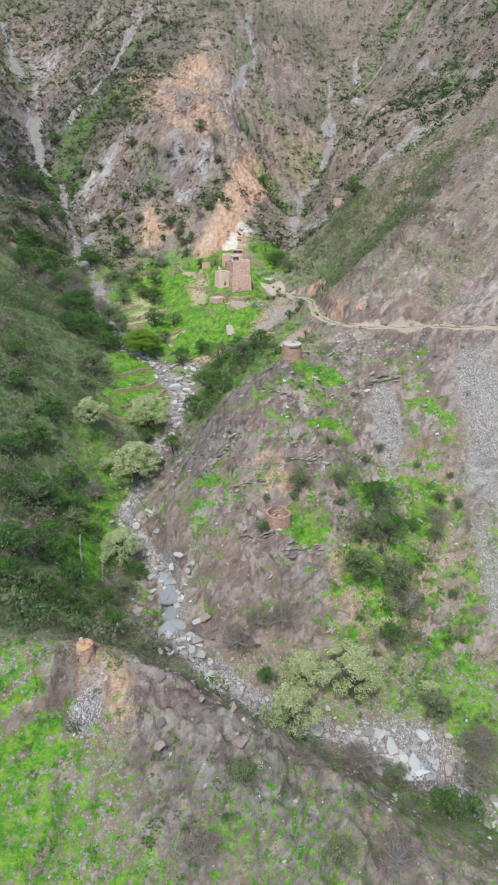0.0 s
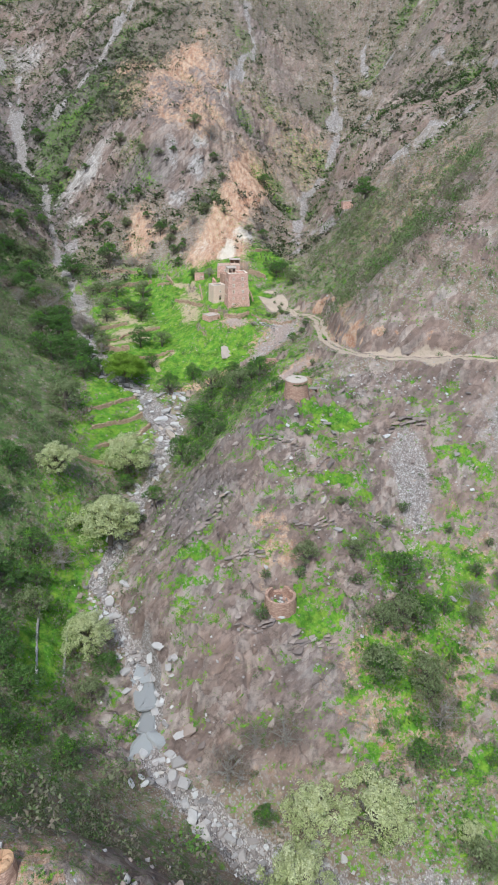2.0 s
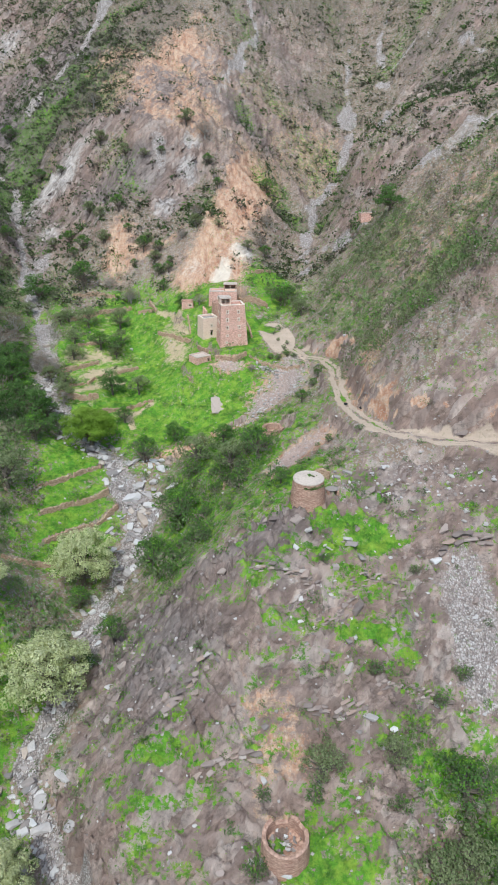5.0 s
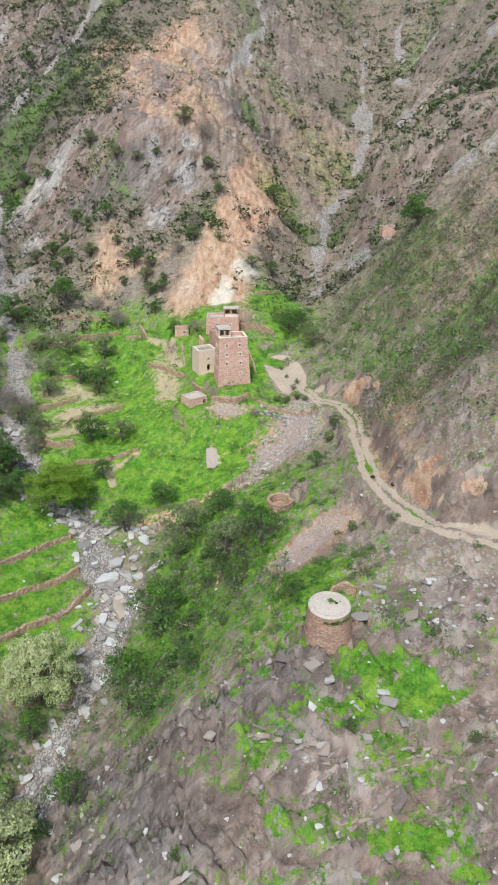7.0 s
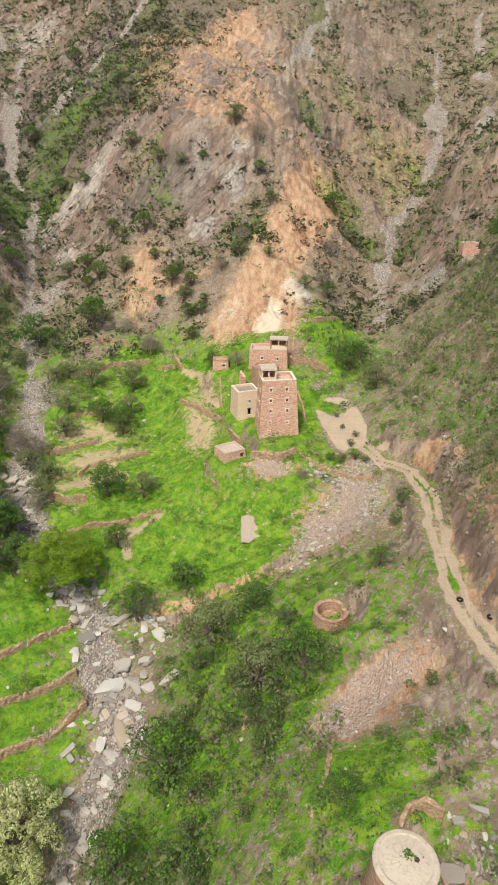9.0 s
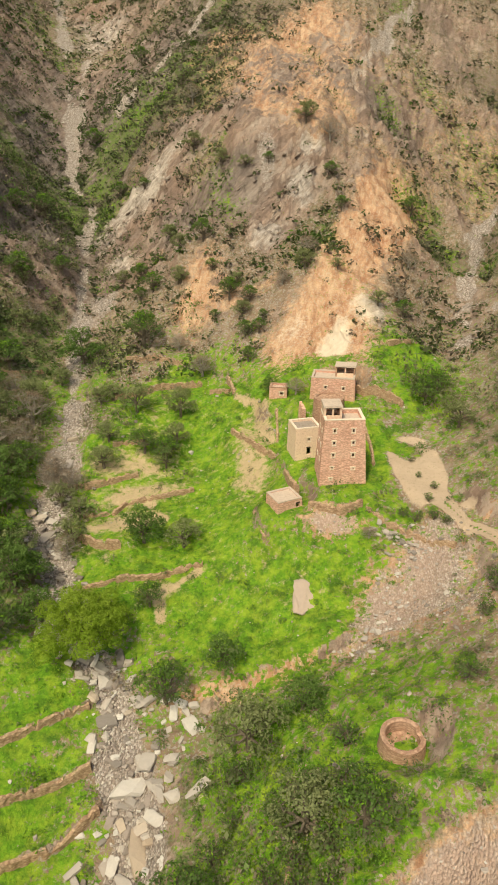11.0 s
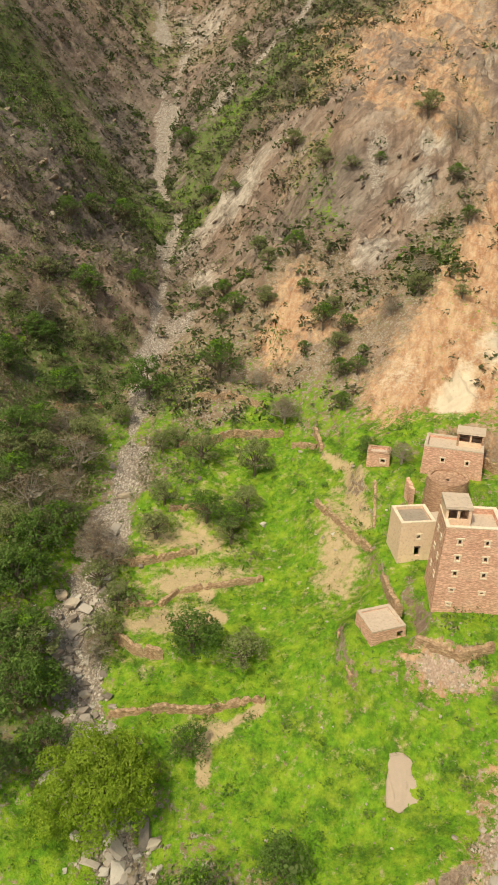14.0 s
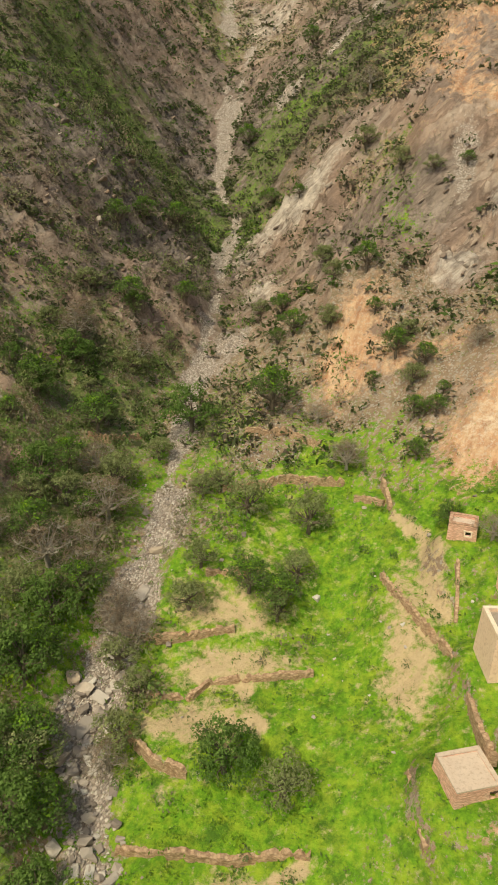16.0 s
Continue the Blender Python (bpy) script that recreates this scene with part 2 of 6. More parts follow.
# ---- land: terraces and banks; the higher side lies to the left of each line ----
# name, height of the step, depth of the level ground behind it, line
STEPS = [
    ("terrace_wall", 1.7, 11, [(-71.5, 352.3), (-63.2, 355), (-54.1, 353)]),
    ("terrace_wall", 1.8, 10, [(-69, 336.5), (-62, 339.8), (-57.7, 343), (-45.8, 344)]),
    ("terrace_wall", 1.3, 9, [(-61, 315), (-54, 318.4)]),
    ("terrace_wall", 1.6, 9, [(-68.5, 302), (-62.7, 302.4), (-58.2, 305), (-52.5, 309)]),
    ("terrace_wall", 1.0, 7, [(-60, 294), (-53.6, 296), (-52, 299.5), (-45.7, 302.5), (-37.9, 306.5)]),
    ("terrace_wall", 1.9, 8, [(-58.5, 287.6), (-53, 285.6), (-47.5, 285.4)]),
    ("terrace_wall", 1.2, 8, [(-52, 275.4), (-44.9, 276.4), (-37.4, 279.2), (-33.3, 281.6), (-29.2, 282.6)]),
    ("field_wall", 1.6, 5, [(-32.5, 323.5), (-25.1, 314.8), (-19.1, 309), (-16.4, 303.7), (-13.8, 296.8), (-12, 293)]),
    ("field_wall", 1.3, 5, [(-20.6, 292.3), (-19.1, 287.7), (-16.9, 284.6)]),
    ("terrace_wall", 1.8, 5, [(-38, 342.8), (-34.9, 336.9)]),
    ("terrace_wall", 1.3, 5, [(-42.5, 340.3), (-36.6, 338.5)]),
    ("terrace_wall", 1.6, 8, [(-104.3, 338.7), (-100.2, 340.5), (-96, 347)]),
    ("terrace_wall", 1.5, 7, [(-55, 240), (-51.2, 243.2), (-44.7, 248.9), (-40.7, 252.5)]),
    ("terrace_wall", 1.4, 6, [(-52, 232), (-47.7, 236), (-41, 240.7), (-36.9, 244)]),
    ("terrace_wall", 1.5, 6, [(-49, 224), (-44.4, 229), (-38, 233.4), (-33.6, 239)]),
    ("terrace_wall", 1.3, 7, [(-55, 212), (-49, 216), (-42, 219.5), (-37, 222)]),
    ("terrace_wall", 1.4, 5, [(2, 342.6), (4.3, 342.8), (9.7, 347.5)]),
    ("retaining_wall", 1.5, 4, [(-9.2, 288.1), (-3.3, 287.2), (0.9, 289)]),
    ("retaining_wall", 1.1, 5, [(1.8, 288.6), (6.2, 286), (13.2, 282), (17.5, 280)]),
    ("bank", 1.8, 7, [(-21, 256), (-18.5, 257.4), (-15.3, 260), (-9.9, 261.7), (-4.4, 262.9), (0, 266)]),
    ("bank", 0.9, 6, [(-60, 60), (-45, 62), (-36, 66.5), (-27, 71)]),
    ("bank", 0.9, 6, [(-48, 69), (-40, 73), (-33, 79)]),
]


def beside(line, x, y):
    """Signed distance from a line (left is plus), its share of the length there, and how far past its ends."""
    best, sign, past = np.full(np.shape(x), 1e9), np.ones(np.shape(x)), np.zeros(np.shape(x))
    for k in range(len(line) - 1):
        (ax, ay), (bx, by) = line[k], line[k + 1]
        dx, dy = bx - ax, by - ay
        size = math.hypot(dx, dy)
        t = ((x - ax) * dx + (y - ay) * dy) / size ** 2
        c = np.clip(t, 0, 1)
        r = np.hypot(x - ax - c * dx, y - ay - c * dy)
        near = r < best
        best = np.where(near, r, best)
        sign = np.where(near, np.sign(dx * (y - ay) - dy * (x - ax)), sign)
        over = np.maximum(-t, t - 1) * size
        end = over > 0 if len(line) == 2 else ((k == 0) & (t < 0)) | ((k == len(line) - 2) & (t > 1))
        past = np.where(near, np.where(end, np.maximum(over, 0), 0), past)
    return best * sign, past


WALL_FOOT = []
for name, high, deep, line in STEPS:
    xs, ys = [p[0] for p in line], [p[1] for p in line]
    i0, i1 = np.searchsorted(GX, [min(xs) - deep - 4, max(xs) + deep + 4])
    j0, j1 = np.searchsorted(GY, [min(ys) - deep - 4, max(ys) + deep + 4])
    sx, sy, sz = LX[i0:i1, j0:j1], LY[i0:i1, j0:j1], LZ[i0:i1, j0:j1]
    at_line = ground(xs, ys)
    _, base, _ = along([(*p, z) for p, z in zip(line, at_line)], sx, sy)
    side, past = beside(line, sx, sy)
    hold = 1 - step(0.0, 3.5, past)
    upper = (side > 0) * step(deep, deep * 0.45, side)
    lower = (side <= 0) * step(-deep * 0.8, -deep * 0.2, side)
    sz = sz + hold * upper * (base + 0.55 * high + 0.05 * side + 0.25 * (sz - base - 0.5 * side * 0.4) * 0.3 - sz)
    sz = sz + hold * lower * (base - 0.45 * high + 0.12 * side - sz) * 0.8
    LZ[i0:i1, j0:j1] = sz
    WALL_FOOT.append(at_line - 0.45 * high)

# the track's uphill cut, a steep bank of red rock
road_side, _ = beside([p[:2] for p in ROAD], LX, LY)
cut_top = ROAD_Z + 5.2 * step(2.2, 4.4, TO_ROAD + 1.2 * fbm(LX, LY, 5, 3, 191)) * (0.75 + 0.6 * fbm(LX, LY, 14, 2, 193))
LZ = LZ + (road_side > 0) * step(15, 6, TO_ROAD) * step(266, 252, LY) * step(75, 50, LX) * np.maximum(0, cut_top - LZ)

# level ground under the houses and round towers, and the sandy yard
for x, y, r, z in ((-3.4, 297, 6.5, 76.6), (-12.3, 307.4, 5.0, 76.2), (-8.3, 316.2, 4.5, 80.5), (-8, 325.5, 7.5, 83.2), (-14.4, 291.1, 4.5, 72.3),
                   (14, 196.5, 4.0, 73.9), (8.2, 151, 4.4, 41.2), (8.3, 240.8, 3.3, 68.2), (-21.5, 326.5, 3.0, 81.6), (-27, 80.5, 2.6, 54.8), (-27, 76.5, 3.0, 51.8), (47.4, 352, 3.0, 110.0)):
    w = step(r + 3, r - 0.5, np.hypot(LX - x, LY - y))
    LZ = LZ * (1 - w) + w * (z + 0.4 * (LZ - z) * 0.3)
YARD = [(10, 309), (12.5, 297), (17, 288)]
TO_YARD = along([(*p, 0) for p in YARD], LX, LY)[0]
YARD_SIDE = step(6.0, 3.6, TO_YARD + 1.3 * fbm(LX, LY, 5, 2, 31))
LZ = LZ + YARD_SIDE * 0.7 * (77.2 + 0.08 * (LY - 297) - LZ)


# ---- land: what covers it ----
BLUR_X, BLUR_Y = 1.5 * fbm(LX, LY, 13, 4, 131), 1.5 * fbm(LX, LY, 13, 4, 137)


def patch(x, y, rx, ry, turn=0.0):
    c, s = math.cos(radians(turn)), math.sin(radians(turn))
    px, py = LX + 0.35 * rx * BLUR_X, LY + 0.35 * ry * BLUR_Y
    u, v = (px - x) * c + (py - y) * s, -(px - x) * s + (py - y) * c
    return np.exp(-((u / rx) ** 2 + (v / ry) ** 2) ** 1.5)


def cover(base, patches):
    out = np.full(LX.shape, base)
    for x, y, rx, ry, turn, strength in patches:
        p = patch(x, y, rx, ry, turn)
        out = out * (1 - p) + strength * p
    return out


SLOPE = np.hypot(np.gradient(LZ, axis=0) / np.gradient(LX, axis=0), np.gradient(LZ, axis=1) / np.gradient(LY, axis=1))
BROAD, MIDDLE, SMALL = fbm(LX, LY, 34, 3, 41), fbm(LX, LY, 11, 3, 43), fbm(LX, LY, 3.5, 2, 47)
CHUTES = [[(-0.4, 565), (2.5, 536), (-4, 517), (-14, 486), (-19, 464)], [(-83, 564), (-105, 516), (-121, 497), (-134, 490)],
          [(103, 361), (71, 350), (41, 348), (26, 381)], [(95, 600), (82, 545), (75, 480), (58, 430)], [(82, 529), (100, 530), (116, 500), (122, 470), (131, 430), (136, 385)], [(-160, 540), (-150, 500), (-140, 470)]]
TO_CHUTE = np.min([along(c, LX + 3.2 * BLUR_X, LY + 3.2 * BLUR_Y)[0] for c in CHUTES], axis=0)
GRASS = cover(0.30, [(-60, 90, 80, 60, 0, 0.25), (-75, 220, 50, 90, 0, 0.20), (60, 132, 45, 46, 0, 0.72), (66, 142, 14, 28, 0, 0.85), (-50, 115, 26, 20, 0, 0.6), (-130, 400, 60, 80, 0, 0.46), (0, 440, 70, 80, 0, 0.36), (-90, 460, 40, 60, 0, 0.36),
                     (70, 270, 60, 60, 0, 0.42), (10, 168, 34, 34, 0, 0.46), (-36, 308, 44, 46, 0, 1.22), (-10, 275, 24, 16, 0, 1.15), (-48, 235, 15, 26, 0, 1.05), (-48, 175, 12, 22, 0, 0.9), (-45, 147, 5, 15, 14, 1.3),
                     (2, 235, 22, 26, 0, 0.8), (2, 211, 15, 14, 0, 0.85), (-12, 222, 9, 22, 0, 0.95), (9, 336, 9, 14, 0, 1.0), (-45, 62, 24, 26, 0, 0.98), (-16, 62, 9, 14, 30, 0.7), (14, 64, 36, 16, -12, 0.56), (-8, 78, 12, 6, -15, 0.12), (20, 250, 8, 20, 0, 0.5), (22, 186, 9, 6, 0, 0.95), (15, 150, 6, 6, 0, 0.95),
                     (24, 166, 14, 3, 10, 0.9), (22, 172, 12, 2.5, -10, 0.85), (46, 128, 20, 20, 0, 0.62), (36, 285, 10, 16, 0, 0.5), (-14, 350, 15, 13, 0, 0.0), (-6, 374, 8, 18, -14, 0.05), (9, 340, 6, 9, 0, 1.0), (-30, 366, 16, 8, 0, 0.3), (29, 500, 18, 40, 0, 0.5)])
ROCK = cover(0.22, [(10, 172, 38, 36, 0, 0.60), (-12, 178, 14, 26, 20, 0.95), (-20, 135, 14, 14, 0, 0.8), (14, 68, 34, 16, -12, 0.6), (-8, 78, 16, 9, -15, 1.15), (-60, 440, 60, 40, 0, 0.48), (-130, 400, 40, 50, 0, 0.62), (-115, 385, 14, 10, 0, 0.9),
                    (-97, 442, 22, 10, 38, 1.6), (-62, 420, 24, 7, 0, 1.2), (-128, 402, 18, 16, 20, 1.2), (-100, 418, 7, 8, 0, 1.1), (70, 166, 9, 10, 0, 1.2), (78, 208, 14, 4, 0, 1.2), (-28, 415, 6, 9, 0, 1.5), (-36, 396, 6, 7, 0, 1.4), (-150, 520, 60, 60, 0, 0.62), (-42, 425, 9, 12, 0, 1.0), (-60, 405, 14, 6, 0, 0.85), (10, 470, 40, 50, 0, 0.36), (90, 440, 60, 90, 0, 0.40), (-3, 464, 12, 13, 0, 1.0), (58, 200, 26, 9, 0, 0.8),
                    (-103, 318, 7, 7, 0, 1.0), (40, 215, 18, 4, -10, 0.8), (-30, 310, 45, 50, 0, 0.02), (-48, 225, 14, 35, 0, 0.0)])
SCREE = np.maximum.reduce([step(8.0, 3.5, (TO_STREAM + 5 * MIDDLE) / WIDTH), 0.9 * step(-0.3, 0.15, fbm(LX, LY, 15, 3, 231)) * step(4.0, 0.8, along(RIGHT_GULLY, LX + 3 * BLUR_X, LY + 3 * BLUR_Y)[0] + 4 * MIDDLE + 1.5 * SMALL), 0.75 * step(3.0, 0.4, TO_CHUTE + 4 * MIDDLE + 1.5 * SMALL),
                           cover(0.0, [(42, 178, 6, 14, 25, 0.85), (70, 190, 12, 12, 0, 0.8), (72, 168, 10, 20, 0, 0.7), (48, 202, 18, 5, -8, 0.45), (10.5, 273, 6.5, 15, -32, 1.0), (-4, 285.5, 6, 2.5, 0, 0.8), (66, 140, 4.5, 16, 0, 0.9), (18, 268, 5, 8, -20, 0.55), (-27, 76, 3, 7, 0, 0.9), (-75, 322, 5, 13, 15, 0.75),
                                       (58, 140, 8, 22, 0, 0.5), (35, 104, 16, 9, 0, 0.9), (-97, 392, 6, 14, 20, 0.8), (-42, 422, 4, 11, 10, 0.75), (-66, 398, 8, 4, 0, 0.6), (90, 250, 30, 12, 0, 0.4)])])
ORANGE = cover(0.22, [(-4, 285.5, 7, 3, 0, 0.85), (-155, 440, 50, 80, 0, 0.08), (-40, 468, 40, 40, 0, 0.72), (-75, 505, 14, 12, 0, 0.6), (1, 415, 10, 30, -8, 1.0), (-6, 378, 11, 24, -14, 1.05), (-14, 348, 15, 14, 0, 1.1), (-55, 376, 8, 11, 0, 0.85), (-40, 372, 12, 5, 0, 0.62), (-30, 500, 16, 30, 0, 0.7), (14, 223, 8, 5, 35, 1.0),
                      (32, 255, 9, 9, 0, 0.6), (-26, 307, 8, 12, 30, 0.66), (-12, 260, 14, 2.5, 18, 1.0), (12, 70, 24, 9, -15, 0.6), (-6, 77, 16, 8, -15, 0.66), (10.5, 273, 8, 15, -32, 0.85), (18, 268, 8, 9, 0, 0.5), (20, 470, 40, 40, 0, 0.45), (-90, 430, 30, 40, 0, 0.4), (10, 160, 20, 22, 0, 0.42), (-16, 80, 14, 8, 0, 0.75), (30, 240, 5, 20, 0, 0.6), (70, 300, 40, 40, 0, 0.38)])
CUT = step(8.0, 4.5, TO_ROAD + 3.5 * MIDDLE + 2 * SMALL) * step(2.2, 2.9, TO_ROAD) * step(0.25, 0.9, LZ - ROAD_Z) * (road_side > 0) * step(292, 284, LY) * (1 - 0.75 * step(232, 240, LY) * step(272, 262, LY)) * step(-0.75, -0.35, MIDDLE)
ORANGE = np.maximum(ORANGE, CUT * (0.42 + 0.7 * step(-0.15, 0.3, fbm(LX, LY, 7, 3, 261))))
PALE = np.maximum(cover(0.0, [(-10.2, 345.5, 4.2, 7, -8, 1.35), (-1.0, 356, 4.5, 6, 0, 0.85), (-22, 352, 5, 4, 30, 0.45), (80, 208, 16, 5, 0, 0.5), (70, 166, 9, 9, 0, 0.5), (76, 189, 6, 12, 0, 0.35), (66, 140, 4, 14, 0, 0.2), (-4, 357, 3, 3, 0, 0.6), (-28, 409, 5, 7, 0, 1.0), (-27, 423, 6, 5, 0, 0.9), (-97, 442, 20, 7, 38, 0.85), (-37, 393, 7, 5, 20, 0.75), (-99, 417, 7, 5, 20, 0.75), (-112, 437, 5, 9, 0, 0.6), (-157, 556, 16, 14, 0, 0.6), (82, 350, 12, 5, 20, 0.5)]), 0)
ROAD_WIDE = 1.0 + 0.2 * step(228, 214, LY) * step(70, 55, LX)
SAND = np.maximum((1 - 0.75 * step(0.75, 0.2, TO_ROAD / ROAD_WIDE + 0.5 * SMALL)) * step(2.5, 1.3, TO_ROAD / ROAD_WIDE + 0.9 * SMALL), YARD_SIDE * step(0.45, 0.1, MIDDLE))
PATHS = [[(-34, 335), (-28, 330), (-24, 322), (-22, 315)], [(-46, 300), (-50, 303), (-56, 300)], [(-42, 296), (-50, 293), (-55, 290)], [(-30, 281), (-36, 275), (-34, 270)]]
TO_PATH = np.min([along(c, LX, LY)[0] for c in PATHS], axis=0)
# Dark slate bands; the wide western entries put cloud shade into the colour.
SLATE_AND_SHADE = cover(0.0, [(-132, 402, 26, 14, 10, 0.95), (-26, 414, 5, 10, 0, 0.0), (-60, 412, 22, 9, 0, 0.75), (-3, 464, 14, 13, 0, 0.8), (-12, 180, 12, 24, 20, 0.75), (-155, 445, 50, 80, 0, 1.2), (-95, 500, 36, 52, 0, 1.0), (-97, 442, 22, 10, 38, 0.0), (-62, 420, 24, 7, 0, 0.8), (45, 96, 30, 8, -20, 0.5), (14, 66, 36, 14, -12, 0.6)])
DRY = np.maximum(0.75 * step(2.2, 0.6, TO_PATH + SMALL), cover(0.0, [(-28, 308, 34, 42, 0, 0.26), (-56, 310, 14, 40, 0, 0.36), (-10, 275, 22, 14, 0, 0.22), (-49, 303, 8, 3, 25, 0.8), (-55, 311, 8, 3, 10, 0.7), (-50, 293, 8, 3, 20, 0.75), (-35, 276, 5, 3, 20, 0.5), (-24, 308, 4, 10, 25, 0.75), (-26, 318, 4, 9, 30, 0.6)]))
# the rocky spur below the track: slate flank, pink-brown slabs, grassy ledges, an orange clay patch
spur_edge, _ = beside([(-45, 205), (-23, 201), (-3, 193.5), (9.8, 198.5), (22, 205), (45, 206), (75, 201)], LX, LY)
SPUR = step(0.8, -1.2, spur_edge + 1.6 * SMALL + MIDDLE) * step(121, 130, LY + 4 * MIDDLE) * step(-33, -27, LX) * step(72, 58, LX) * step(2.5, 5.0, TO_STREAM)
LEDGES = step(0.06, 0.20, fbm(LX * 0.7, LY * 1.5 + 0.8 * LZ, 3.6, 4, 211) + 0.3 * BROAD)
spur_grass = cover(0.08, [(23, 191, 9, 4.5, 10, 0.85), (26, 177, 8, 3, 0, 0.8), (16, 150, 7, 6, 0, 0.95), (30, 165, 9, 4, 0, 0.6), (52, 150, 14, 26, 0, 0.85), (34, 141, 13, 15, 0, 0.72), (-12, 160, 6, 9, 0, 0.4), (60, 178, 8, 10, 0, 0.6)]) + 0.52 * LEDGES
spur_rock = cover(0.78, [(-15, 180, 15, 22, 25, 1.1), (8, 163, 8, 11, 0, 0.28), (52, 150, 14, 26, 0, 0.35), (40, 198, 24, 6, 0, 1.0), (34, 140, 14, 14, 0, 0.3), (8, 192, 10, 5, 15, 1.1)])
spur_orange = cover(0.50, [(4, 164, 15, 15, 0, 0.64), (0, 141, 8, 6, 0, 0.6), (14, 141, 14, 8, 0, 0.5), (22, 178, 20, 9, 0, 0.4)])
spur_scree = cover(0.08, [(43, 181, 4.5, 11, 10, 1.0), (71, 192, 9, 12, 0, 0.62), (36, 204, 18, 3.5, -3, 0.4), (56, 150, 6, 20, 0, 0.42), (20, 200, 5, 4, 0, 0.6)])
spur_slate = cover(0.12, [(-15, 182, 15, 20, 25, 0.85), (5, 191, 9, 5, 15, 0.7), (40, 198, 20, 5, 0, 0.3), (16, 138, 14, 7, 0, 0.45)])
GRASS, ROCK, ORANGE, SLATE_AND_SHADE = [a + SPUR * (b - a) for a, b in ((GRASS, spur_grass), (ROCK, spur_rock), (ORANGE, spur_orange), (SLATE_AND_SHADE, spur_slate))]
SCREE = np.maximum(SCREE * (1 - 0.6 * SPUR), SPUR * spur_scree)
RUBBLE = patch(13.5, 223, 8, 4.5, 35)
SCREE, GRASS = np.maximum(SCREE, 0.95 * RUBBLE), GRASS * (1 - RUBBLE)
GRASS = np.maximum(GRASS, 0.95 * step(1.0, 0.3, TO_ROAD + 0.6 * SMALL) * step(-0.4, 0.1, MIDDLE))
GRASS, ROCK = GRASS * (1 - 0.9 * CUT), np.maximum(ROCK, 0.58 * CUT)
PALE = np.maximum(PALE, 0.36 * step(3.0, 0.4, TO_CHUTE + 4 * MIDDLE + 2 * SMALL))
SLATE_AND_SHADE = np.maximum(SLATE_AND_SHADE, 0.5 * step(380, 420, LY) * step(0.0, 0.4, fbm(LX, LY, 26, 3, 241)))
FLAT = step(0.75, 0.25, SLOPE)
GRASS = np.clip(GRASS * (0.80 + 0.35 * FLAT) - 0.4 * step(1.1, 1.9, SLOPE), 0, 1.2) * (1 - 0.85 * SCREE) * (1 - SAND) + 0.25 * MIDDLE * (1 - SAND)
ROCK = np.clip(ROCK + (0.45 - 0.30 * HIGH) * step(0.9, 1.7, SLOPE) + 0.35 * BROAD, 0, 1.2) * (1 - 0.85 * step(0.6, 0.95, ORANGE))

GRASS = 0.88 * GRASS * (1 - 0.55 * HIGH) - 0.45 * HIGH * (RIDGE - 0.2)
ROCK = ROCK + 0.30 * HIGH * (RIDGE - 0.1)

# crags: bedded rock stands out in ledges, grassy ground stays soft
bedding = 0.55 * LX + 0.35 * LY + 1.15 * LZ
tooth = (bedding / 4.2 + 2.4 * MIDDLE + 2.0 * BROAD) % 1.0
LEDGE = np.where(tooth < 0.75, tooth / 0.75, (1 - tooth) / 0.25) * step(-0.25, 0.25, fbm(LX, LY, 15, 3, 151)) * 1.6
LZ = LZ + np.clip(ROCK, 0, 1) * (1 - SAND) * (1 - bed) * (1 - np.clip(GRASS - 0.5, 0, 1)) * ((0.95 + 0.9 * HIGH + 0.5 * SPUR) * (LEDGE - 0.5) + 0.9 * fbm(WARP_X, WARP_Y, 5.5, 4, 61, ridged=True))


def blocks(long, wide, turn, seed):
    """Broken bedding: rows of slabs of their own height and tilt. Gives the height, -1 to 1, and each slab's tone."""
    c, s = math.cos(radians(turn)), math.sin(radians(turn))
    u, v = (LX * c + LY * s + 2.2 * MIDDLE) / long, (LY * c - LX * s + 2.0 * MIDDLE + 0.5 * SMALL) / wide
    row = np.floor(v)
    u = u + 3.7 * lattice(row, 0 * row, seed)
    col = np.floor(u)
    tilt_u, tilt_v = lattice(col, row, seed + 1), lattice(col, row, seed + 2)
    return 0.7 * lattice(col, row, seed + 3) + 0.8 * tilt_u * (u - col - 0.5) + 0.9 * tilt_v * (v - row - 0.5), 0.5 + 0.5 * lattice(col, row, seed + 4)


FORE = patch(4, 73, 34, 12, -15)
near_slab, near_tone = blocks(5.2, 2.6, 14, 301)
fine_slab, fine_tone = blocks(2.3, 1.25, 20, 321)
far_slab, far_tone = blocks(13.0, 5.5, 38, 341)
SLAB_TONE = (0.6 * near_tone + 0.4 * fine_tone) * (1 - HIGH) + (0.6 * far_tone + 0.4 * near_tone) * HIGH
bare = np.clip(ROCK, 0, 1) * (1 - SAND) * (1 - bed) * (1 - np.clip(GRASS - 0.4, 0, 1)) * (1 - SCREE)
LZ = LZ + bare * (np.maximum(SPUR, FORE) * (0.95 * near_slab + 0.5 * fine_slab) + HIGH * 1.7 * far_slab + 0.35 * fine_slab)
fine_tooth = (bedding / 1.7 + 1.6 * SMALL + 1.5 * MIDDLE) % 1.0
LZ = LZ + np.maximum(SPUR, FORE) * np.clip(ROCK, 0, 1) * (1 - np.clip(GRASS - 0.5, 0, 1)) * (1 - SCREE) * 0.75 * (np.where(fine_tooth < 0.7, fine_tooth / 0.7, (1 - fine_tooth) / 0.3) - 0.5)
